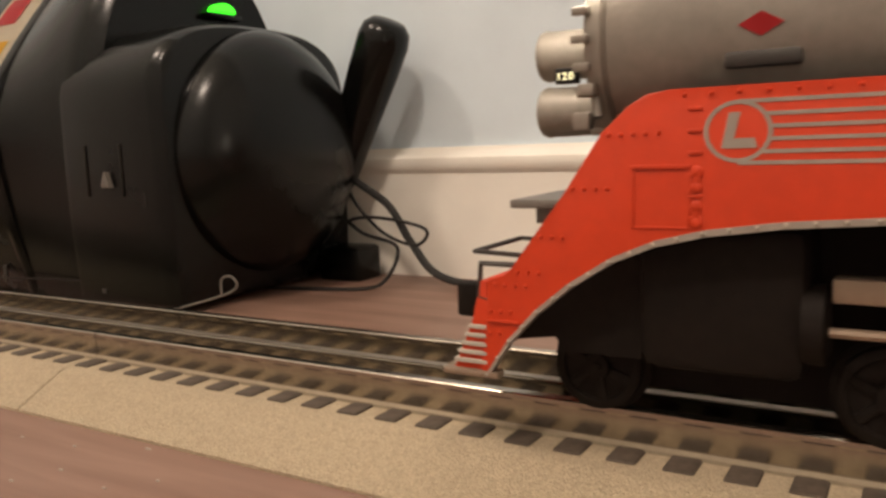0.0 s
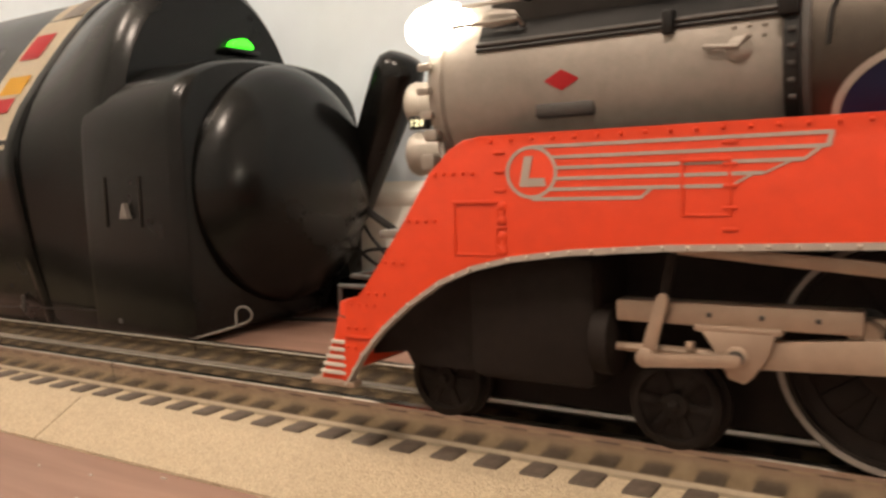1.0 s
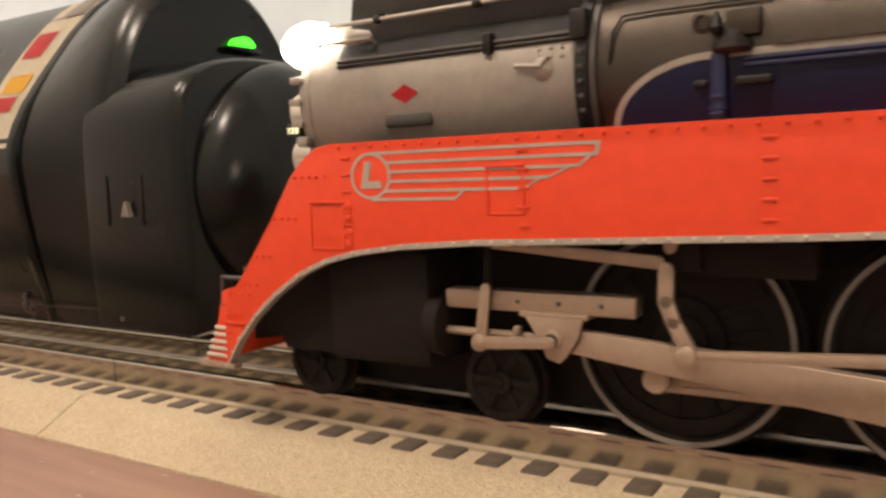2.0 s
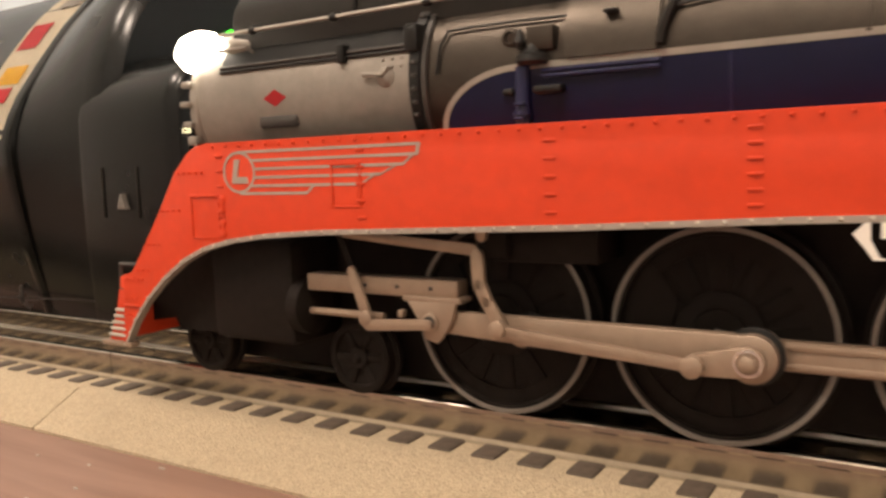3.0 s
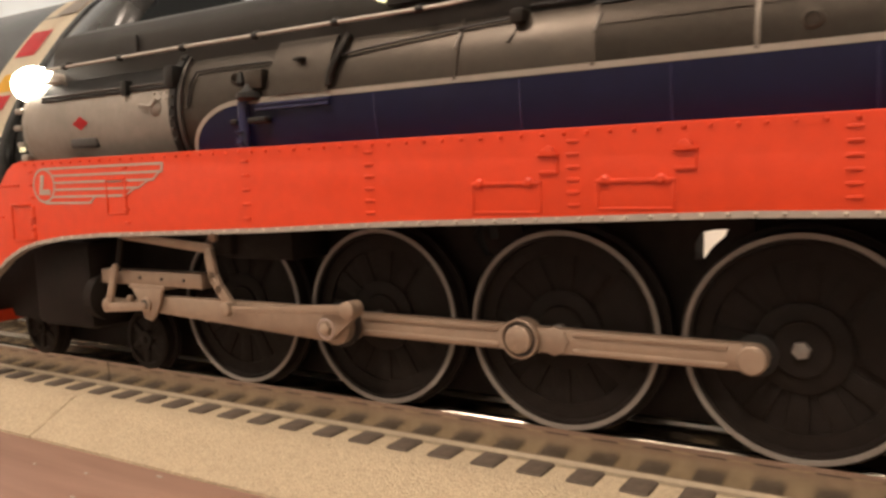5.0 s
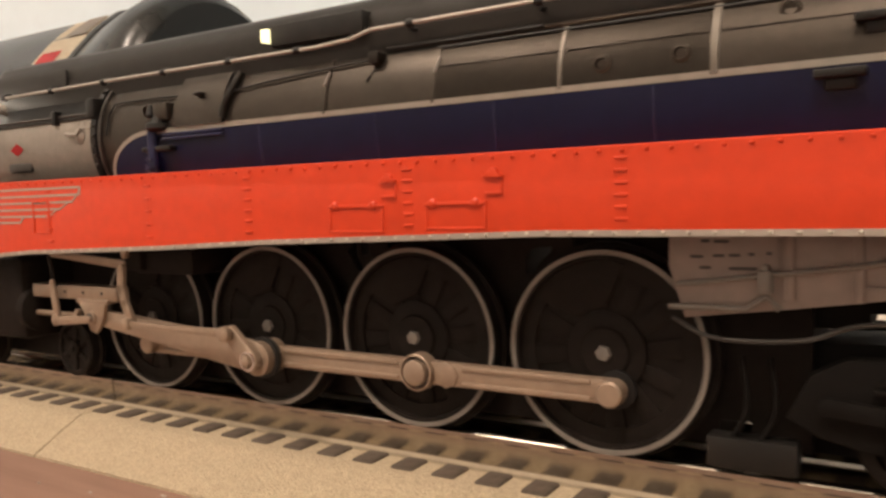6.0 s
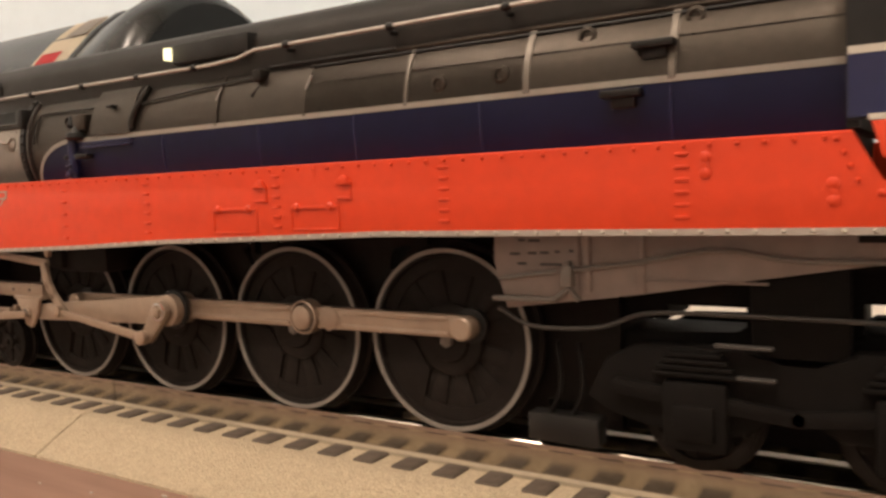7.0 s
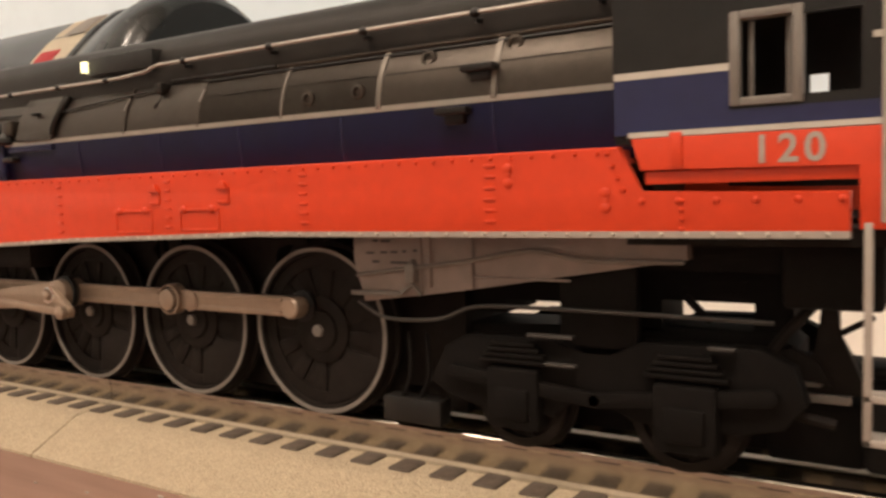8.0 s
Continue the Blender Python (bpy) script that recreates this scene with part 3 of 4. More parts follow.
part("pump_cap", turned(bmesh.new(), [(91.8, 3.0), (92.6, 3.6), (93.8, 3.4), (94.6, 2.0), (96.5, 0.8)], "Z", (45.5, -22.6, 0), 16), BLACK, loco, "black pump cap")
bm = bmesh.new()
tube(bm, spline([on_boiler(x, z, 1.0) for x, z in ((71.6, 93.5), (71.7, 96), (72.9, 99.5), (74.0, 103), (74.3, 105.5))]), 1.0)
part("cover_strap", bm, GRAPHITE, loco)
# pale bars for the streaks on the jacket seams
for x in (105.4, 137):
    part("seam_streak", tube(bmesh.new(), [on_boiler(x, 98.6, 0.5), on_boiler(x + 0.8, 102.0, 0.5)], 0.35), RIM, loco)
part("reach_rod", tube(bmesh.new(), [on_boiler(x, 105.8, 0.9) for x in (122, 162)], 0.5), BLACK, loco)
part("feed_pump", turned(turned(bmesh.new(), [(79.8, 1.5), (91.8, 1.5)], "Z", (43.2, -22.9, 0), 14), [(82.0, 1.9), (82.8, 1.9)], "Z", (43.2, -23.4, 0), 14), BLUE, loco, "blue-painted pump pipe")
part("pump_bolt", boxes((42.0, 44.4, -25.4, -24.2, 83.9, 84.5), (42.0, 44.4, -25.4, -24.2, 81.0, 81.6), bevel=0.2), BLUE, loco)
part("pump_lever", boxes((46.2, 52.4, -25.0, -22, 86.0, 87.6), (38.6, 41.2, -23.6, -22, 86.2, 87.6), bevel=0.5), BLACK, loco)
part("pump_box", boxes((44.4, 50.4, -23.6, -18.5, 94.6, 99.6), bevel=0.6), FIREBOX, loco)
part("pump_bell", turned(bmesh.new(), [(95.6, 0.9), (96.6, 1.3), (98.0, 0.9), (99.4, 0.4)], "Z", (42.6, -22.6, 0), 12), BLACK, loco)
part("cover_ledge", boxes((47.5, 71.5, -23.6, -22, 89.2, 89.9), (47.5, 71.5, -23.4, -22, 90.3, 91.0), bevel=0.2), BLUE, loco)
cover = [(-(BR + 0.9) * math.sin(radians(a)), BZ + (BR + 0.9) * math.cos(radians(a))) for a in range(86, 38, -4)] + [(-12, 107), (-16, 93.5)]
part("side_cover", prism_x(bmesh.new(), cover, 52.2, 71, 0.4), FIREBOX, loco, "dark grey curved cover on the boiler side")
part("cover_knob", boxes((60.4, 63.2, -23.0, -20, 100.4, 101.2), bevel=0.3), BLACK, loco)

# cab
cab = part("cab", prism_x(bmesh.new(), [(-34.4, 113), (-31, 118), (-20, 122.5), (0, 124.5), (20, 122.5), (31, 118), (34.4, 113)], 256, 306, 0.5), BLACK, loco, "black cab with a framed window")
for x0, x1, z0, z1 in ((257.5, 279, 81.2, 114), (279, 288, 81.2, 86), (279, 288, 100, 114), (297, 304, 81.2, 114), (288, 297, 99, 114), (288, 297, 81.2, 86.5)):
    part("side_panel", boxes((x0, x1, YS + 0.2, YS + 1.6, z0, z1)), BLACK, cab)
for x0, x1, z0, z1 in ((259, 280, 64, 114), (287, 304, 64, 114), (280, 280.8, 92.5, 97), (284.9, 287, 92.5, 97), (280, 287, 64, 92.5), (280, 287, 97, 114)):
    part("side_panel", boxes((x0, x1, 32.6, 34, z0, z1)), BLACK, cab)
part("cab_front", boxes((257.4, 259.4, -33, 33, 80, 114)), BLACK, cab)
part("cab_floor", boxes((259, 304, -32, 32, 62, 65)), CHASSIS, cab)
part("blue_panel", boxes((257.7, 277.6, YS - 0.05, YS + 0.3, 81.6, 91.2), (277.6, 304, YS - 0.05, YS + 0.3, 81.6, 84.8)), BLUE, cab)
part("white_lining", boxes((257.7, 277.6, YS - 0.1, YS + 0.3, 91.2, 92.4), (260.6, 304, YS - 1.05, YS + 0.3, 80.95, 81.9), (298.5, 304, YS - 0.1, YS + 0.3, 94, 95)), WHITE, cab)
bm = bmesh.new()
prism(bm, [(261.0, 80.9), (304, 80.8), (304, 65.0), (297.0, 65.0), (297.0, 75.1), (262.6, 75.2)], YS - 1.0, YS + 0.6, 0.15)
red = part("cab_red_panel", bm, RED, cab, "orange-red cab side panel")
part("lower_strip", boxes((263.2, 297.0, YS - 0.1, YS + 0.6, 72.8, 75.0), bevel=0.1), RED, red)
part("panel_strap", boxes((267.8, 270.0, YS - 1.35, YS - 0.9, 75.6, 81.6), bevel=0.2), RED, red)
part("window_frame", boxes((277.6, 279.2, YS - 0.7, YS + 1.8, 85.2, 100.5), (287.2, 288.8, YS - 0.7, YS + 1.8, 85.2, 100.5), (279.2, 287.2, YS - 0.7, YS + 1.8, 85.2, 86.6), (279.2, 287.2, YS - 0.7, YS + 1.8, 99.1, 100.5), bevel=0.25), RIM, cab, "grey window frame")
part("step_ladder", boxes((297.6, 298.8, YS - 1.2, YS + 0.2, 31, 66), (299.9, 300.9, YS - 1.6, YS - 0.6, 66, 104), (305.6, 306.8, YS - 1.2, YS + 0.2, 31, 64), (297.6, 306.8, YS - 1.2, YS + 4, 31, 32.2), (297.6, 306.8, YS - 1.2, YS + 3, 38, 39.2), bevel=0.2), GREY, cab, "grey steps and handrail")
part("sash", boxes((280.2, 280.9, YS + 1.9, YS + 2.6, 86.6, 99.1), (286.0, 286.6, YS + 1.9, YS + 2.6, 86.6, 99.1), bevel=0.1), RIM, cab, "grey sliding window sash")
# the number on the cab and in front
def number(name, size, offset, mat, parent, x, y, z, label):
    cu = bpy.data.curves.new(name, "FONT")
    cu.body, cu.size, cu.extrude, cu.align_x = "120", size * MM, 0.05 * MM, "LEFT"
    cu.offset, cu.space_character = offset * MM, 1.25
    txt = new(name + "_curve", cu)
    bpy.context.view_layer.update()
    me = bpy.data.meshes.new_from_object(txt.evaluated_get(bpy.context.evaluated_depsgraph_get()))
    bpy.data.objects.remove(txt)
    num = new(name, me)
    me.materials.append(mat)
    num.parent = parent
    num.matrix_local = pose(x * MM, y * MM, z * MM, 90, 0, 0)
    num["label"] = label


number("cab_number", 6.3, 0.13, GREY, cab, 281.2, YS - 1.06, 75.9, "grey number 120")
number("front_number", 2.1, 0.03, BOARD_GLOW, plate, -65.9, -17.65, 83.7, "lit number 120")

# frame, cylinder and darkness under the skirt
# frame reaches down to z 20 in place of the shaded floor
part("main_frame", boxes((-62, 98.9, -11, 11, 20, 66), (98.9, 115.4, -11, 11, 20, 50), (115.4, 149.6, -11, 11, 20, 66), (149.6, 164.5, -11, 11, 20, 50), (164.5, 195, -11, 11, 20, 66), (195, 201, -11, 11, 25, 66), (201, 212, -11, 11, 20, 66)), CHASSIS, loco, "black frame, carried low to stand for the shade below")
# added block that makes the space behind the pilot dark
part("pilot_backing", prism(bmesh.new(), [(-73, 36), (-71, 45), (-60, 55), (-46, 56), (-46, 30), (-62, 30), (-63.6, 32.8), (-73, 31.4)], -26, 32), CHASSIS, loco)
part("running_board", boxes((20, 256, -32.4, 32.4, 77, 79.5)), RED, loco, "orange-red running board")
part("front_platform", boxes((-38, 19.9, -32.4, 32.4, 77, 79.4)), CHASSIS, loco)
cyl = part("cylinder_block", boxes((-46, -17, -29, 29, 29, 56), bevel=3), CHASSIS, loco, "black cylinder block")
part("cylinder_cover", turned(bmesh.new(), [(-18, 7), (-14.5, 7), (-13.9, 5)], "X", (0, -24, 39), 24), CHASSIS, cyl)
part("crosshead_guide", boxes((-13.5, 28.8, -27.6, -23, 43.5, 47.6), bevel=0.4), STEEL, loco, "bare metal guide bar")
part("guide_bolts", boxes(*[(x - 0.45, x + 0.45, -27.9, -27.4, 45.2, 46.1) for x in (4, 13, 22)], bevel=0.2), DIM, loco)
part("piston_rod", tube(bmesh.new(), [(-16, -26, 38.2), (8, -26, 38.2)], 0.9), STEEL, loco)
bm = bmesh.new()
prism(bm, [(96.9, 66.0), (105.4, 66.0), (105.4, 60.1), (102.9, 57.6), (105.0, 54.9), (106.4, 52.8), (106.4, 50.0), (96.9, 50.0)], -12.4, -11.6)
prism(bm, [(106.4, 50.0), (106.4, 52.8), (109.5, 52.9), (109.6, 50.0)], -12.4, -11.6)
prism(bm, [(105.9, 66.0), (105.9, 60.1), (106.0, 56.6), (107.5, 53.5), (109.5, 52.9), (109.6, 50.0), (109.9, 50.0), (109.9, 56.9), (107.5, 56.8), (107.5, 66.0)], -12.4, -11.6)
prism(bm, [(109.8, 66.0), (115.9, 66.0), (115.9, 50.0), (109.9, 50.0)], -12.4, -11.6)
part("spring_hanger", bm, CHASSIS, loco, "black cast bracket with openings")
bm = bmesh.new()
prism(bm, [(148.6, 66.0), (157.3, 66.0), (157.3, 59.3), (154.9, 58.8), (153.7, 56.6), (153.6, 53.4), (153.6, 50.0), (148.6, 50.0)], -12.4, -11.6)
prism(bm, [(157.3, 66.0), (160.0, 66.0), (160.0, 59.5), (157.3, 59.3)], -12.4, -11.6)
prism(bm, [(160.0, 66.0), (165.0, 66.0), (165.0, 50.0), (155.3, 50.0), (155.3, 53.5), (157.1, 56.0), (159.4, 58.1), (160.0, 59.5)], -12.4, -11.6)
prism(bm, [(153.6, 53.4), (155.3, 53.5), (155.3, 50.0), (153.6, 50.0)], -12.4, -11.6)
part("spring_hanger", bm, CHASSIS, loco, "black cast bracket with openings")
part("guide_bracket", boxes((36, 60, -26, -12, 52, 60), (34, 41, -28, -12, 53, 62), bevel=0.5), CHASSIS, loco)
part("radius_rod", bar(bar(bmesh.new(), (-2.5, 57.6), (33.5, 54.6), 0.9, 1.25, -28.6, -27.2), (36.0, 57.6), (36.4, 61), 1.2, 1.2, -29.8, -28.6), STEEL, loco, "bare metal radius rod")
part("pilot", prism(bmesh.new(), [(-83.2, 26), (-78.2, 36), (-76.3, 44.8), (-74.6, 44.8), (-76.6, 36), (-81.6, 26)], -32, 32, 0.3), RED, loco, "orange-red pilot front")
for y0 in (-33.5, 31.9):
    part("pilot_cheek", prism(bmesh.new(), [(-83.2, 26), (-78.2, 36), (-76.3, 44.8), (-74.6, 44.8), (-74.9, 36), (-75.6, 26)], y0, y0 + 1.6, 0.3), RED, loco)
for z in (28.2, 30.0, 31.8, 33.6, 35.4):
    xo = -83.2 + (z - 26) * 0.5 if z < 36 else -77.2
    part("pilot_bar", boxes((xo - 0.6, xo + 0.9, -34.0, 34.0, z - 0.42, z + 0.42), (xo + 0.9, -75.0, -34.2, -32.4, z - 0.42, z + 0.42), bevel=0.2), WHITE, loco, "off-white pilot bar")
part("pilot_beam", boxes((-85, -82, -33, 33, 25.4, 26.8), (-85, -72.4, -34.8, -31.5, 25.2, 26.6), bevel=0.4), STEEL, loco)
part("skirt_ledge", boxes((-74.4, -67.6, YS - 0.5, YS + 0.1, 36.7, 37.3), bevel=0.2), RED, skirt)
part("front_deck", boxes((-79, -46, -14, 14, 57.3, 59.2), (-77, -71, -5, 5, 53, 57.3), bevel=0.4), RIM, loco)
part("coupler", boxes((-93, -76, -12, -6, 33, 38), (-93.5, -88, -14, -9, 32, 40), bevel=1.0), CHASSIS, loco, "black coupler")
part("coupling_rod", tube(tube(bmesh.new(), [(-68, -33, 48.2), (-76.3, -33, 48.2), (-76.8, -33, 41.5), (-74.3, -33, 41)], 0.6), [(-76, 10, 47), (-88, 10, 47.5), (-88, -14, 47.5), (-76, -14, 47)], 0.6), DIM, loco, "bright grab rail")
# firebox ash pan
bm = bmesh.new()
prism(bm, [(188.8, 64), (267, 64), (267.5, 58.5), (220, 51.0), (207, 49.2), (191.5, 47.2), (188.6, 57)], -23, -19.5, 0.4)
pan = part("ash_pan", bm, PAN, loco, "grey riveted firebox ash pan")
for x in (210.0, 220.9):
    part("pan_rib", boxes((x - 0.8, x + 0.8, -23.8, -20, 49.7 if x < 210 else 51.2, 63.5), bevel=0.3), PAN, pan)
part("pan_pipe", tube(tube(bmesh.new(), spline([(190.5, -24.2, 53.6), (206, -24.2, 55.6), (220.2, -24.2, 57.4), (231, -24.2, 59.4), (238, -24.2, 59.9), (247.2, -24.2, 58.3), (258, -24.2, 58.1), (267, -24.2, 58.2)]), 0.5), [(189, -24.4, 49.5), (203, -24.4, 49.5), (206.4, -24.4, 52), (208.5, -24.4, 49.6)], 0.6), RIM, pan)
part("pan_clamp", boxes((205.0, 207.4, -25.6, -23, 52.4, 56.6), (205.6, 206.8, -25.2, -23, 56.4, 57.6), bevel=0.3), RIM, pan)
part("front_plate", prism(bmesh.new(), [(189.6, 63.4), (208.2, 63.4), (208.2, 49.5), (192.6, 47.6), (189.8, 57)], -23.5, -22.9, 0.15), PAN, pan)
for x0, x1, z in ((194.9, 196.4, 61.7), (197.2, 199.8, 61.6), (192.9, 195.2, 58.8), (197.0, 199.0, 59.0), (199.8, 201.8, 59.1), (203.2, 204.2, 59.3), (206.2, 207.2, 59.5), (194.6, 196.6, 56.8), (199.8, 204.6, 56.7)):
    part("print_bar", boxes((x0, x1, -23.56, -23.4, z - 0.3, z + 0.3)), DIM, pan)
part("pan_flange", boxes((221.5, 244, -23.4, -22.9, 53.6, 54.1), bevel=0.15), PAN, pan)
part("cab_post", prism(bmesh.new(), [(289.0, 52), (291.6, 52), (291.8, 44), (295.5, 36.5), (297, 33), (285, 33), (285.5, 37), (288.4, 42)], -12, -8, 0.4), CHASSIS, loco)
part("cab_strut", bar(bmesh.new(), (291.0, 43.6), (297, 47.2), 0.55, 0.55, -10, -9), CHASSIS, loco)
part("draw_link", prism(bmesh.new(), [(277, 36), (279.5, 40.2), (283.8, 41.6), (288.5, 39.4), (291, 35), (284, 36.4)], -14, -11, 0.4), CHASSIS, loco)
part("hose", tube(bmesh.new(), spline([(288, -15, 50), (283, -16, 44), (280, -17, 38), (284, -18, 31), (292, -18, 29)]), 1.0), CHASSIS, loco)
part("brake_pipe", tube(bmesh.new(), spline([(189, -22, 47), (197, -22, 43.5), (212, -23, 44.2), (222, -23, 47.5), (240, -23, 47.9), (262, -23, 47.8), (282.5, -23, 47.6)]), 0.45), DIM, loco)
# trailing truck
truck = part("trailing_truck", prism(bmesh.new(), [(202, 19.5), (284, 19.5), (284, 40), (280, 43.2), (237, 43.2), (235, 41.4), (222, 41.4), (206, 41.0)], -8, 8, 0.6), TRUCK, loco, "black trailing truck")
frame_outline = [(209, 30), (213, 38), (219, 41.2), (240, 41.6), (246, 38.5), (252, 38.5), (258, 42.2), (280, 42.6), (286, 39.5), (288, 33), (284, 28), (276, 26), (256, 26), (250, 30), (244, 30), (240, 25), (222, 25), (214, 27)]
for y0, y1 in ((-22.5, -18.5), (18.5, 22)):
    bm = bmesh.new()
    prism(bm, frame_outline, y0, y1, 0.7)
    part("side_frame", bm, TRUCK, truck)
for x in (231, 267):
    part("journal_box", boxes((x - 6, x + 6, -25.2, -20, 22, 35), (x - 4, x + 4, -26.0, -22, 24, 31), bevel=0.8), TRUCK, truck)
    bm = bmesh.new()
    for k in range(4):
        box(bm, x - 8 + k, x + 8 - k, -24.6, -20.5, 36 + 1.25 * k, 36.9 + 1.25 * k, 0.2)
    part("leaf_spring", bm, TRUCK, truck)
part("hanger", boxes((240.5, 257, -21, -18.5, 40, 57), bevel=0.5), TRUCK, truck)
# lighter grey bars draw the highlights along the truck's spring seats
part("seat_highlight", boxes((234.8, 245, -25.2, -23.5, 42.1, 42.8), bevel=0.2), DIM, truck)
part("seat_highlight", boxes((271.4, 276.2, -25.2, -23.5, 42.2, 42.8), bevel=0.2), DIM, truck)
part("seat_highlight", boxes((238.7, 245.4, -25.2, -23.5, 36.4, 37.0), bevel=0.2), DIM, truck)
part("equaliser", bar(bar(bmesh.new(), (216, 33), (249, 30), 1.6, 1.4, -24.4, -22.8), (249, 30), (282, 34), 1.4, 1.6, -24.4, -22.8), TRUCK, truck)
under = part("firebox_underside", boxes((190, 298, -19, 19, 56, 66)), TRUCK, loco)
for x0, x1, z0 in ((190, 221.5, 44), (221.5, 237.2, 47.1), (237.2, 258, 42), (258, 276.4, 48.7), (276.4, 283.6, 43), (283.6, 298, 48.3)):
    part("hopper", boxes((x0, x1, -8, 8, z0, 56.5)), TRUCK, under)
part("hopper_brace", bar(bmesh.new(), (263.6, 49.2), (267.6, 45), 0.8, 0.8, -9, -8.2), TRUCK, under)
part("draw_gear", boxes((279, 322, -6, 6, 35, 37.4), bevel=1), TRUCK, loco)
# grey boxes stand in for the lit floor showing through here
part("lit_floor_plate", boxes((280, 294, -13, -10, 31.4, 33.0), (283, 289, -13, -10, 34.3, 35.3), bevel=0.3), RIM, loco, "grey plates standing for lit floor seen below the drawbar")
part("rear_beam", boxes((284, 300, -24, 20, 50.4, 64), bevel=1), TRUCK, loco)
# added dark boxes for the drawbar parts and the shade around them
part("drawbar_dark_fill", boxes((279, 296, -10, 10, 18.6, 31), bevel=1), TRUCK, loco)
part("rear_dark_fill", boxes((296.2, 322, -16, 16, 20, 34), bevel=1.5), TRUCK, loco)
for x in (201, 206):
    part("sand_pipe", tube(bmesh.new(), spline([(x, -19, 40), (x + 1, -20, 30), (x - 3, -20, 22)]), 0.6), TRUCK, loco)
part("sander_block", boxes((195, 211, -22, -17, 18.8, 24.8), bevel=0.5), BLACK, loco)

wheels = []          # (object, axle x, axle z, radius)


def small_wheel(name, x, r, label, y=-18.5):
    w = part(name, turned(bmesh.new(), [(0, r + 1.2), (-1.1, r + 1.2), (-1.3, r), (-4.0, r), (-4.4, r - 0.6), (-4.4, r * 0.8), (-3.4, r * 0.76), (-3.4, r * 0.32), (-4.8, r * 0.28), (-4.8, 0.6)], "Y", (0, 0, 0), 40), CHASSIS, loco, label)
    part("axle_end", turned(bmesh.new(), [(-4.6, 1.1), (-5.4, 1.0), (-5.6, 0.5)], "Y", (0, 0, 0), 12), CHASSIS, w)
    holes = bmesh.new()
    for k in range(6):
        a = 2 * math.pi * k / 6
        bar(holes, (r * 0.3 * math.cos(a), r * 0.3 * math.sin(a)), (r * 0.78 * math.cos(a), r * 0.78 * math.sin(a)), 0.9, 1.1, -4.0, -3.2, 4)
    part("spokes", holes, CHASSIS, w)
    w.location = (x * MM, (y + 2.2) * MM, (17 + r) * MM)
    wheels.append((w, x, 17 + r, r, y + 2.2))
    return w


for x in (-57.0, -4.4):
    small_wheel("pilot_wheel", x, 9.0, "dull black pilot wheel")
for x in (231, 266):
    small_wheel("trailing_wheel", x, 10.5, "dull black trailing wheel")


shared = {}


def driver(k):
    x = AX + PITCH * k
    r = RW
    tyre = [(0, r + 1.3), (-1.0, r + 1.3), (-1.2, r + 0.2), (-4.2, r), (-4.5, r - 0.35), (-4.5, r - 1.9), (-3.2, r - 2.1), (-3.2, r - 3.0), (-2.4, r - 3.2), (-2.4, 1)]
    w = part("driving_wheel", turned(bmesh.new(), tyre, "Y", (0, 0, 0), 72), CHASSIS, loco, "black driving wheel with a grey rim")
    part("rim", turned(bmesh.new(), [(-4.4, r - 0.05), (-4.75, r - 0.15), (-4.75, r - 1.05), (-4.45, r - 1.2)], "Y", (0, 0, 0), 72, caps=False), RIM, w, "silver-grey rim line")
    part("wheel_web", turned(bmesh.new(), [(-0.8, r - 2.3), (-3.15, r - 2.4), (-3.15, r - 5.2), (-0.8, r - 5.5)], "Y", (0, 0, 0), 48, caps=False), CHASSIS, w)
    for i in range(12):
        if "spoke" not in shared:
            spoke = part("spoke", bar(bmesh.new(), (6.5, 0), (r - 4.5, 0), 1.5, 2.3, -2.85, -2.0, 5), CHASSIS, w)
            shared["spoke"] = spoke.data
        else:
            spoke = new("spoke", shared["spoke"])
            spoke.parent = w
        spoke.rotation_euler = (0, 2 * math.pi * (i + 0.5) / 12, 0)
    part("hub", turned(bmesh.new(), [(-1.8, 8.6), (-3.3, 8.4), (-3.6, 7.6), (-3.7, 5.4), (-4.4, 5.0), (-4.5, 1.5)], "Y", (0, 0, 0), 32), CHASSIS, w)
    cw = bmesh.new()
    pts = [((r - 2.5) * math.cos(math.pi + t), (r - 2.5) * math.sin(math.pi + t)) for t in np.linspace(-0.6, 0.6, 12)]
    prism(cw, [(-9, 4.0), *pts, (-9, -4.0)][::-1], -3.35, -1.8, 0.3)
    part("counterweight", cw, CHASSIS, w)
    ax = part("axle_end", turned(bmesh.new(), [(-4.5, 1.7), (-5.4, 1.6), (-5.6, 1.0)], "Y", (0, 0, 0), 6), RIM, w, "grey hexagonal axle bolt")
    part("crankpin", turned(bmesh.new(), [(-4, 2.0), (-13.6 if k == 1 else -7.9, 2.0)], "Y", (CRANK, 0, 0), 20), STEEL, w)
    w.location = (x * MM, -15.5 * MM, ZC * MM)
    wheels.append((w, x, ZC, ROLL, -15.5))
    far = part("driving_wheel", turned(bmesh.new(), [(0, r + 1.3), (1.0, r + 1.3), (1.2, r), (4.2, r), (4.5, r - 2), (1.8, r - 3), (1.8, 1)], "Y", (0, 0, 0), 48), CHASSIS, loco, "black driving wheel")
    far.location = (x * MM, 15.5 * MM, ZC * MM)
    wheels.append((far, x, ZC, ROLL, 15.5))
    return w


drivers = [driver(k) for k in range(4)]
# return crank, fixed on the main crankpin
main_w = drivers[1]
RC_LEN, RC_TURN = 9.3, radians(-158)     # its length, and its turn from the crankpin's radius
rc_local = (CRANK + RC_LEN * math.cos(RC_TURN), RC_LEN * math.sin(RC_TURN))
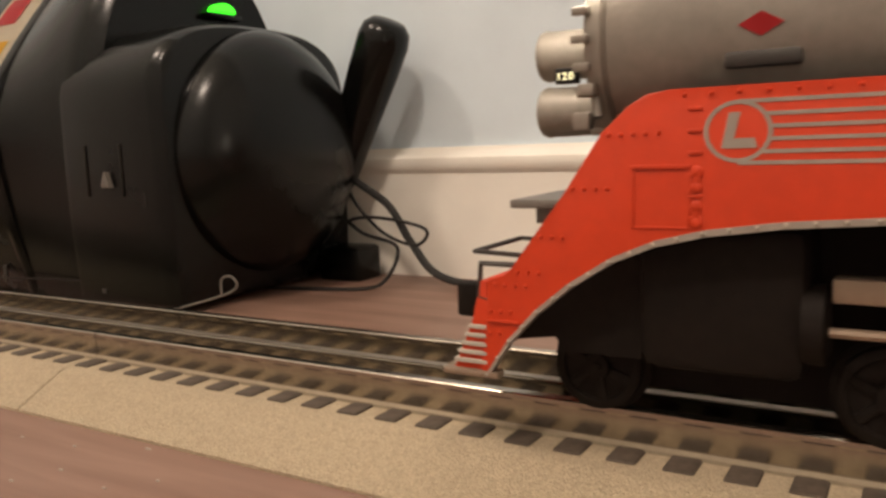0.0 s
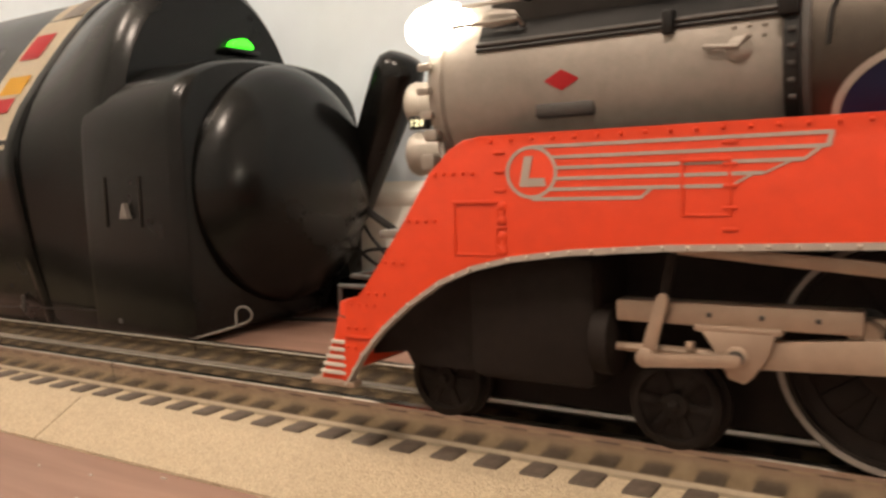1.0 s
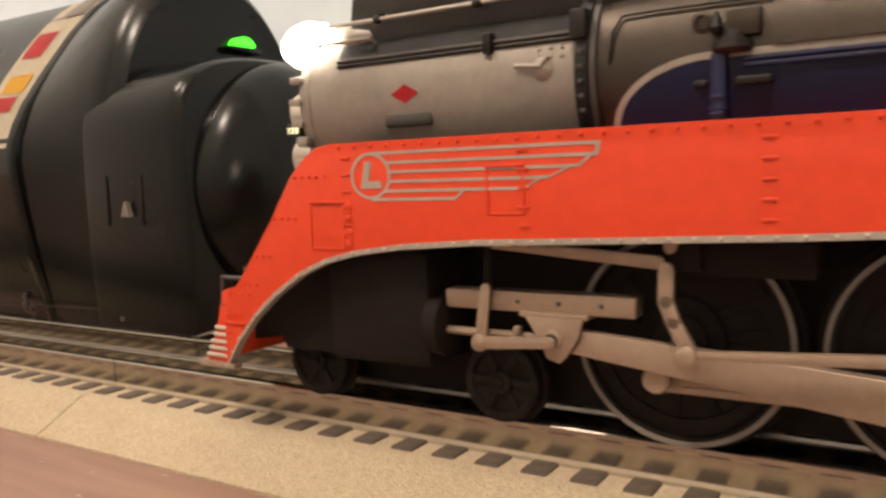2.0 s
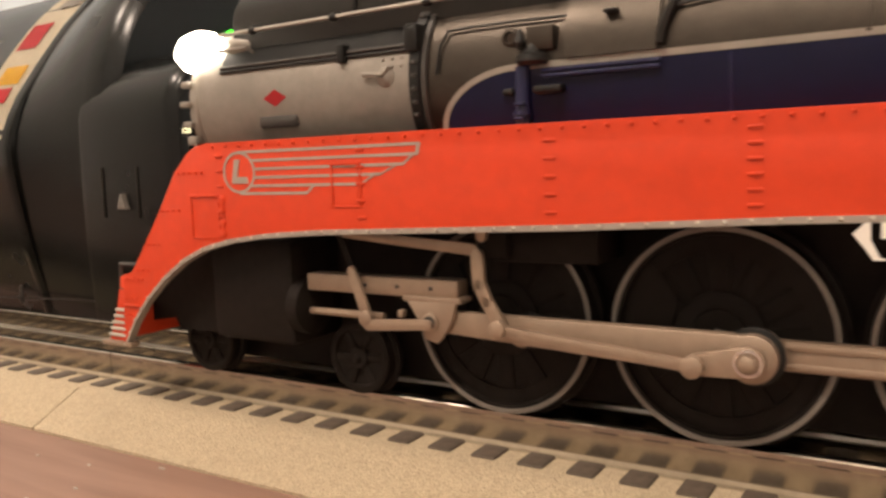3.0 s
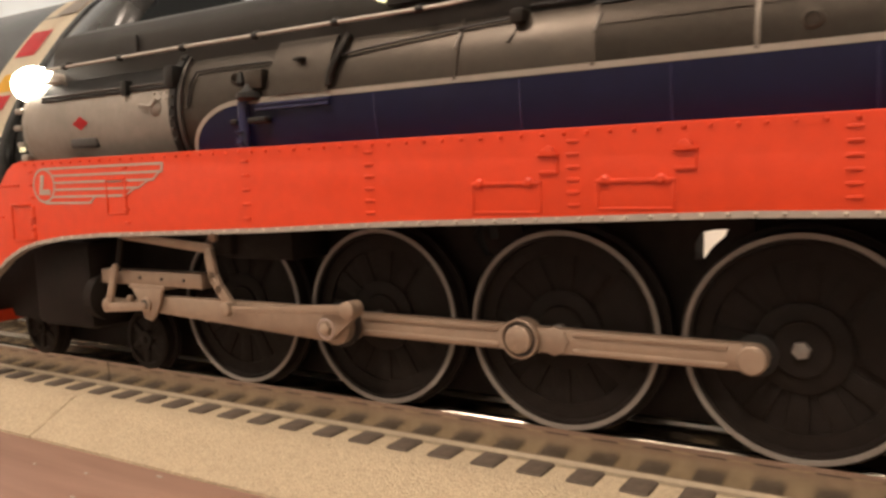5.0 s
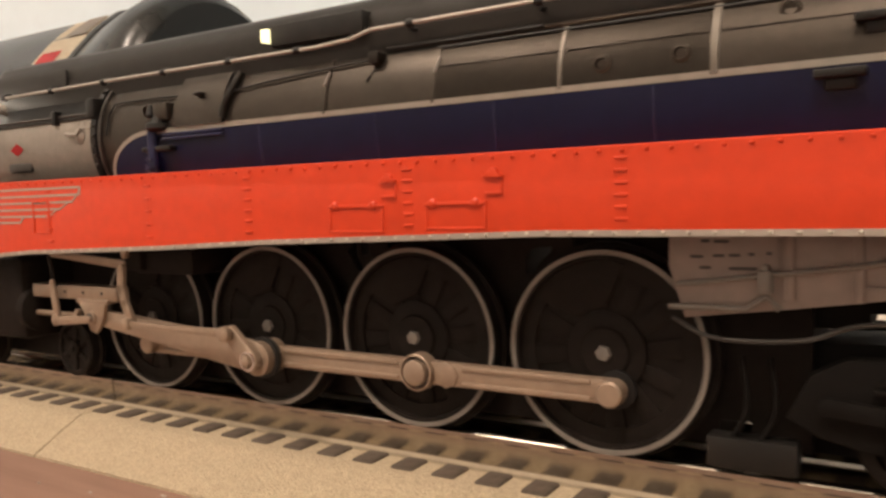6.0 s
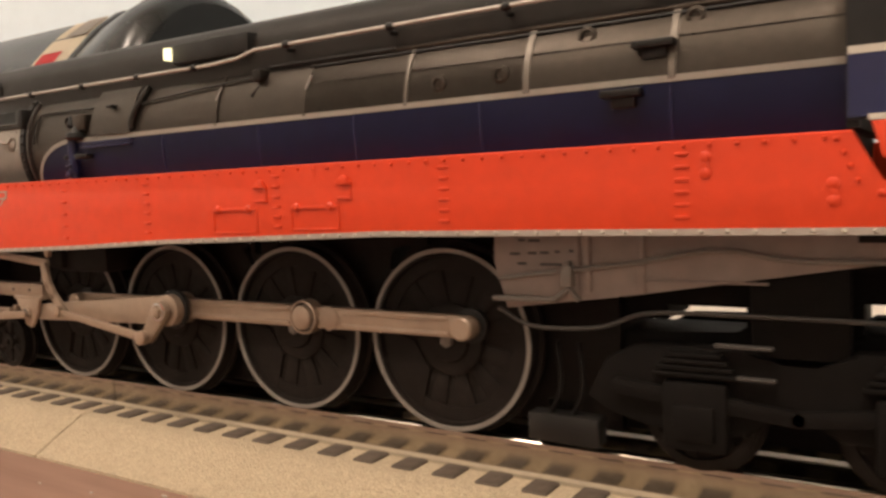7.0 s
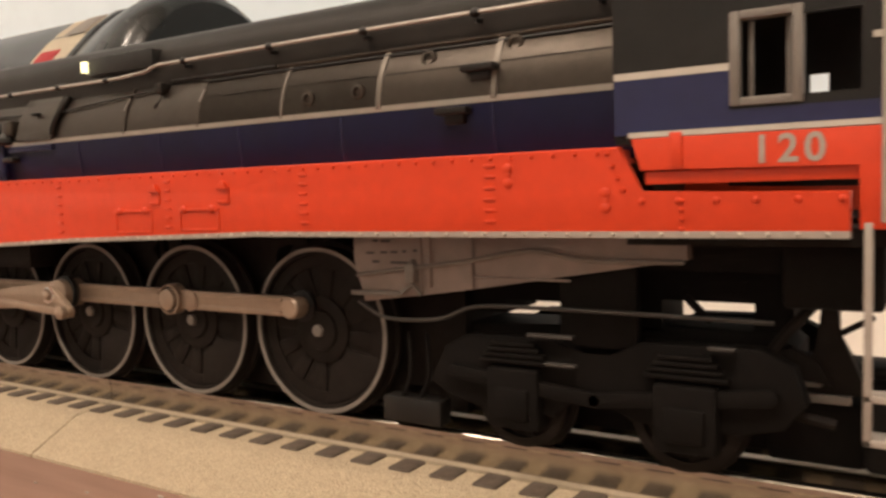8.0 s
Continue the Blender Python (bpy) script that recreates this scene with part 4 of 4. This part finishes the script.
part("return_crank", bar(bmesh.new(), (CRANK, 0), rc_local, 2.9, 1.9, -15.4, -13.6), STEEL, main_w, "bare metal return crank")
part("crank_washer", turned(bmesh.new(), [(-15.3, 2.6), (-15.7, 2.5), (-15.75, 2.0), (-15.45, 1.9)], "Y", (CRANK, 0, 0), 24, caps=False), CHROME, main_w)
part("crank_bolt", turned(bmesh.new(), [(-15.5, 1.55), (-16.4, 1.5), (-16.7, 1.0)], "Y", (CRANK, 0, 0), 6), STEEL, main_w)
part("crank_bolt", turned(bmesh.new(), [(-15.3, 1.2), (-17.6, 1.1)], "Y", (rc_local[0], 0, rc_local[1]), 10), STEEL, main_w)

# rods, each built about its own origin
def rod(name, spans, y0, y1, label, bosses=()):
    bm = bmesh.new()
    for a, b, ra, rb in spans:
        bar(bm, a, b, ra, rb, y0, y1)
    for x, z, r in bosses:
        turned(bm, [(y1, r), (y0 - 0.7, r), (y0 - 1.0, r - 0.5)], "Y", (x, 0, z), 24)
    return part(name, bm, STEEL, loco, label)


P = PITCH
side_rod = rod("side_rod", [((-P, 0), (0, 0), 2.7, 2.7), ((0, 0), (P, 0), 2.7, 2.7), ((P, 0), (2 * P, 0), 2.6, 2.5)], -23.0, -20.9, "bare metal coupling rod joining the driving wheels",
               [(0, 0, 4.4)])
for a, b in ((5.5, P - 6), (P + 12, 2 * P - 5), (-P + 5, -6)):
    part("flute", bar(bar(bmesh.new(), (a, 1.75), (b, 1.75), 0.55, 0.55, -23.5, -22.9, 4), (a, -1.75), (b, -1.75), 0.55, 0.55, -23.5, -22.9, 4), STEEL, side_rod)
part("knuckle", turned(bmesh.new(), [(-22.8, 3.1), (-23.4, 3.1), (-23.6, 2.7)], "Y", (P + 7.5, 0, 0), 8), STEEL, side_rod)
part("eye_ring", turned(bmesh.new(), [(-20.9, 4.3), (-24.2, 4.3), (-24.4, 4.1), (-24.4, 3.8), (-23.0, 3.7)], "Y", (P, 0, 0), 32, caps=False), STEEL, side_rod)
# the recess's shade is put into this disc's dark colour
part("eye_recess", turned(bmesh.new(), [(-22.6, 3.75), (-23.5, 3.7)], "Y", (P, 0, 0), 24), DIM, side_rod, "dark disc for the shaded recess round the pin")
part("pin_cap", turned(bmesh.new(), [(-23.1, 3.0), (-25.0, 2.95), (-25.3, 2.5)], "Y", (P, 0, 0), 24), STEEL, side_rod)
for x in (2 * P, -P):
    part("pin_cap", turned(bmesh.new(), [(-22.0, 2.75), (-25.2, 2.7), (-25.6, 2.3)], "Y", (x, 0, 0), 24), STEEL, side_rod)
    part("collar", turned(bmesh.new(), [(-19.8, 3.9), (-20.7, 4.0), (-20.8, 3.6)], "Y", (x, 0, 0), 28), BLACK, side_rod, "dark collar behind the pin")
part("collar", turned(bmesh.new(), [(-23.9, 5.0), (-24.6, 5.1), (-24.8, 4.7)], "Y", (0, 0, 0), 28), DIM, side_rod, "dark collar behind the main rod")
MAIN = 66.4
main_rod = rod("main_rod", [((0, 0), (-MAIN, 0), 4.1, 2.3)], -27.4, -25.0, "bare metal main rod tapering to the crosshead", [(0, 0, 4.4)])
part("big_end_collar", turned(bmesh.new(), [(-24.9, 5.3), (-25.6, 5.4), (-25.8, 5.0)], "Y", (0, 0, 0), 28), BLACK, main_rod, "dark collar behind the big end")
bm = bmesh.new()
prism(bm, [(-6.5, 4.5), (6.5, 4.5), (5.4, 0.5), (2.6, -3.6), (1.2, -4.8), (-1.6, -4.0), (-3.2, 0.5)], -28.6, -27.6, 0.3)
box(bm, -7.5, 7.5, -28.6, -23, 4.2, 5.4, 0.3)
turned(bm, [(-28, 2.0), (-29.2, 2.0), (-29.5, 1.4)], "Y", (0, 0, 0), 16)
crosshead = part("crosshead", bm, STEEL, loco, "bare metal crosshead")
# flat dark disc stands for a hole, its shade in the colour
part("crosshead_recess", turned(bmesh.new(), [(-29.4, 1.45), (-29.7, 1.4)], "Y", (0, 0, 0), 16), DIM, crosshead, "dark disc for the shaded hole in the crosshead")
part("oil_cup", boxes((-9.2, -7.6, -28.4, -26.6, 0.2, 2.0), bevel=0.4), STEEL, crosshead)
part("union_link", bar(bmesh.new(), (0, -0.4), (-16.2, -1.6), 1.1, 1.3, -30.4, -29.6), STEEL, crosshead)
comb = rod("combination_lever", [((0.4, -9.0), (0, -20.5), 1.1, 1.3)], -29.6, -28.7, "bare metal combination lever", [(0, -20.5, 1.8)])
part("lever_arm", bar(bmesh.new(), (0, 0), (0.4, -9.4), 0.9, 0.9, -28.6, -27.9), CHASSIS, comb)
ECC = 39.0
ecc_rod = rod("eccentric_rod", [((0, 0), (ECC, 0), 0.85, 1.1)], -32.4, -31.3, "thin bare metal eccentric rod", [(0, 0, 1.8), (ECC, 0, 2.0)])
LINK_PIVOT, LINK_LEN = (35.5, 53.0), 15.0
link = rod("expansion_link", [((0.2, 0.6), (-1.6, -5.0), 1.35, 1.35), ((-1.6, -5.0), (-1.3, -9.0), 1.35, 1.3), ((-1.3, -9.0), (0, -LINK_LEN), 1.3, 1.4)], -30.8, -29.6, "bare metal expansion link")

# ---- power supply unit beside the wall ----
psu = empty("train_transformer", "large glossy black toy train transformer standing by the wall", "transformer")


def resample(pts, n=44):
    d = [0.0]
    for a, b in zip(pts, pts[1:]):
        d.append(d[-1] + math.hypot(b[0] - a[0], b[1] - a[1]))
    return [(np.interp(d[-1] * k / n, d, [p[0] for p in pts]), np.interp(d[-1] * k / n, d, [p[1] for p in pts])) for k in range(n + 1)]


END = resample([(64, 0), (61, 60)] + [(125 - 64 * math.cos(math.pi * k / 24), 100 + 81 * math.sin(math.pi * k / 24)) for k in range(25)] + [(187, 60), (186, 0)])
LIP = resample([(68, 0), (58, 40), (53, 70), (51.5, 84), (54, 97), (62, 112), (73, 127.5), (90, 149), (106, 166), (122, 177.5), (138, 181), (155, 176), (172, 158), (183, 132), (187, 100), (187, 60), (186, 0)])


def blend(a, b, u, shrink=1.0):
    return [(125 + ((p[0] * (1 - u) + q[0] * u) - 125) * shrink, (p[1] * (1 - u) + q[1] * u - 60) * (shrink if p[1] > 60 else 1) + 60) for p, q in zip(a, b)]


def loft(sections):
    bm = bmesh.new()
    rows = [[bm.verts.new((x, y, z)) for y, z in pts] for x, pts in sections]
    n = len(rows[0])
    for p, q in zip(rows, rows[1:]):
        for k in range(n):
            bm.faces.new((p[k], p[(k + 1) % n], q[(k + 1) % n], q[k]))
    bm.faces.new(rows[0])
    bm.faces.new(list(reversed(rows[-1])))
    return bm


part("housing", loft([(-389, blend(LIP, END, 0.15, 0.985)), (-378, blend(LIP, END, 0.4, 0.985)), (-360, blend(LIP, END, 0.75, 0.99)), (-340, END), (-330, blend(END, END, 0, 0.988)), (-324, blend(END, END, 0, 0.965)), (-320.5, blend(END, END, 0, 0.925))]), PLASTIC, psu, "glossy black arched housing")
part("front_bezel", loft([(-720, LIP), (-396, LIP), (-395, blend(LIP, END, 0, 1.012)), (-391, blend(LIP, END, 0, 1.014)), (-389.5, blend(LIP, END, 0, 1.008)), (-388.5, blend(LIP, END, 0, 0.99))]), PLASTIC, psu, "black front section with a raised rim")
part("plinth", boxes((-720, -298, 67, 186, 0, 8), bevel=2), PLASTIC, psu)
SHOULDER = resample([(124, 2), (62, 2), (60, 40), (60, 92)] + [(124 - 64 * math.copysign(abs(math.cos(math.pi * k / 24))**0.68, math.cos(math.pi * k / 24)), 92 + 38 * math.sin(math.pi * k / 24)**0.68) for k in range(1, 24)] + [(188, 92), (187, 40), (185, 2), (124, 2)], 96)


def shoulder(shrink=1.0):
    return [(124 + (y - 124) * shrink, 69 + (z - 69) * shrink) for y, z in SHOULDER[:-1]]


part("drum", loft([(-347, shoulder(0.97)), (-346, shoulder(0.99)), (-342, shoulder()), (-300, shoulder()), (-286, shoulder(0.995)), (-281, shoulder(0.985)), (-278.5, shoulder(0.96)), (-277.5, shoulder(0.92))]), PLASTIC, psu, "black rounded control drum")
knob = part("dial", turned(bmesh.new(), [(-281, 56), (-279.5, 57.6), (-277, 57.8), (-272, 56.6), (-266.5, 53), (-260.5, 46.5), (-255, 37), (-251, 25), (-249, 11), (-248.7, 3)], "X", (0, 124, 69.5), 72), PLASTIC, psu, "domed black dial")
hb = bmesh.new()
turned(hb, [(-46, 8.0), (-42, 9.5), (20, 12.8), (36, 13.2), (42, 12), (45.5, 8.5), (46.5, 3)], "Z", (0, 0, 0), 28)
handle = part("handle", hb, PLASTIC, knob, "black rounded control handle")
axis = Vector((44, -7, 81))
handle.matrix_local = pose(-254 * MM, 170 * MM, 91 * MM) @ axis.to_track_quat("Z", "Y").to_matrix().to_4x4()
bm = bmesh.new()
prism_x(bm, [(139.5 + 7.6 * math.cos(math.pi * k / 14), 141.6 + 4.6 * math.sin(math.pi * k / 14)) for k in range(15)], -325, -315.5, 0.8)
part("pilot_light", bm, GREEN_GLOW, psu, "glowing green pilot light")
part("light_hood", boxes((-326, -314.5, 128, 151, 137.8, 141.2), bevel=1.8), PLASTIC, psu)
part("slider", prism(bmesh.new(), [(-317.4, 57), (-311.4, 57), (-312.6, 59.5), (-313.8, 64), (-315.0, 64), (-316.2, 59.5)], 57.6, 64, 0.4), RIM, psu, "small bright metal pointer")
part("base_wire", tube(bmesh.new(), spline([(-440, 62, 9.5), (-400, 61.5, 11), (-360, 62, 12.5), (-327, 62.5, 12.8), (-312, 64, 12)]), 0.35), GRAPHITE, psu)
part("terminal_post", turned(turned(bmesh.new(), [(8, 1.4), (14, 1.2), (15, 0.6)], "Z", (-327, 63, 0), 12), [(8, 2.2), (10, 2.2)], "Z", (-327, 63, 0), 6), DIM, psu, "dull metal terminal screw")
part("terminal_post", turned(bmesh.new(), [(8, 1.0), (16.5, 1.0), (17, 0.5)], "Z", (-408, 63, 0), 12), DIM, psu)
for x in (-329.2, -304.8):
    part("slider_ridge", boxes((x - 0.5, x + 0.5, 59.3, 66, 53, 76), bevel=0.25), GRAPHITE, psu)


def label_strip(name, x0, x1, u0, u1, lift, mat, lab=""):
    m = len(LIP) - 1
    bm = bmesh.new()
    rows = []
    for k in range(13):
        u = (u0 + (u1 - u0) * k / 12) * m
        i = min(int(u), m - 1)
        (ya, za), (yb, zb) = LIP[i], LIP[i + 1]
        y, z = ya + (yb - ya) * (u - i), za + (zb - za) * (u - i)
        d = math.hypot(yb - ya, zb - za)
        y, z = y - lift * (zb - za) / d, z + lift * (yb - ya) / d
        rows.append((bm.verts.new((x0, y, z)), bm.verts.new((x1, y, z))))
    for a, b in zip(rows, rows[1:]):
        bm.faces.new((a[0], a[1], b[1], b[0]))
    bmesh.ops.solidify(bm, geom=list(bm.faces), thickness=0.3)
    return part(name, bm, mat, psu, lab)


label_strip("label_plate", -430, -396.5, 0.22, 0.56, 0.4, LABEL, "cream label plate with red and yellow print")
label_strip("red_print", -424, -404, 0.268, 0.290, 0.8, LABEL_RED)
label_strip("yellow_print", -422, -402, 0.296, 0.325, 0.8, LABEL_YELLOW)
label_strip("red_print", -426, -408, 0.355, 0.40, 0.8, LABEL_RED)
label_strip("grey_print", -418, -400, 0.43, 0.50, 0.8, GREY)

# ---- cables and small things ----
def cable(pts, r, label, mat=CABLE):
    ob = part("cable", tube(bmesh.new(), spline(pts, 10), r, 8), mat)
    return tagged(ob, label, "cable", "transformer cables")


cable([(-270, 172, 60), (-258, 166, 53), (-236, 164, 40), (-222, 162, 22), (-204, 160, 6), (-170, 165, 2.2), (-60, 168, 2.2)], 2.0, "thick black power cable trailing to the floor")
cable([(-272, 168, 24), (-258, 162, 33), (-236, 160, 34), (-212, 160, 29), (-218, 160, 21), (-238, 162, 26), (-256, 166, 38), (-268, 170, 50)], 0.9, "thin black looped cable")
cable([(-270, 168, 34), (-250, 160, 26), (-228, 158, 20), (-230, 150, 5), (-240, 140, 1.2), (-290, 128, 1.2)], 1.0, "thin black cable lying on the floor")
cable([(-294, 60, 0.8), (-278, 66, 4.5), (-260, 74, 10), (-255.5, 75, 14), (-258, 74, 17.5), (-262.5, 73, 16), (-262, 72, 9)], 0.5, "thin grey wire with a curled end", RIM)
tagged(part("adapter_block", boxes((-281, -254, 160, 180, 0, 18), bevel=2), PLASTIC), "small black plastic block on the floor by the wall", "block")
rnd = random.Random(4)
bm = bmesh.new()
for x, y in ((-201, -57), (-182, -55), (-153, -68), (-163, -48), (-171, -66), (-176, -75), (-145, -60), (-130, -82)):
    box(bm, x - rnd.uniform(0.3, 1.1), x + rnd.uniform(0.3, 1.1), y - 0.22, y + 0.22, 0, 0.35, 0.08)
tagged(part("crumbs", bm, WHITE), "pale crumbs scattered on the wooden floor", "debris", kind="stuff")


# ---- what moves ----
def motions():
    times = [i / 10 for i in range(81)]
    walk(loco, [(t, pose(rolled(t) * MM, 0, 0)) for t in times])
    for w, x, z, r, y in wheels:
        walk(w, [(t, pose(x * MM, y * MM, z * MM, 0, -math.degrees(THETA - rolled(t) / r), 0)) for t in times])
    rows = {k: [] for k in ("side", "main", "cross", "comb", "ecc", "link")}
    x1 = AX + PITCH
    for t in times:
        a = THETA - rolled(t) / ROLL
        px, pz = x1 + CRANK * math.cos(a), ZC + CRANK * math.sin(a)
        rows["side"].append((t, pose(px * MM, 0, pz * MM)))
        dz = ZC - pz
        cx = px - math.sqrt(MAIN**2 - dz**2)
        rows["main"].append((t, pose(px * MM, 0, pz * MM, 0, -math.degrees(math.atan2(pz - ZC, px - cx)), 0)))
        rows["cross"].append((t, pose(cx * MM, 0, ZC * MM)))
        off = cx - 16.2 + 2.2
        rows["comb"].append((t, pose(-2.2 * MM, 0, 57.2 * MM, 0, -math.degrees(math.atan2(off, 20.5)), 0)))
        ex, ez = px + RC_LEN * math.cos(a + RC_TURN), pz + RC_LEN * math.sin(a + RC_TURN)
        dx, dzz = ex - LINK_PIVOT[0], ez - LINK_PIVOT[1]
        d = math.hypot(dx, dzz)
        c = max(-1, min(1, (d * d + LINK_LEN**2 - ECC**2) / (2 * d * LINK_LEN)))
        ang = math.atan2(dzz, dx) - math.acos(c)
        fx, fz = LINK_PIVOT[0] + LINK_LEN * math.cos(ang), LINK_PIVOT[1] + LINK_LEN * math.sin(ang)
        rows["link"].append((t, pose(LINK_PIVOT[0] * MM, 0, LINK_PIVOT[1] * MM, 0, -math.degrees(ang + math.pi / 2), 0)))
        rows["ecc"].append((t, pose(fx * MM, 0, fz * MM, 0, -math.degrees(math.atan2(ez - fz, ex - fx)), 0)))
    for ob, key in ((side_rod, "side"), (main_rod, "main"), (crosshead, "cross"), (comb, "comb"), (ecc_rod, "ecc"), (link, "link")):
        walk(ob, rows[key])


motions()
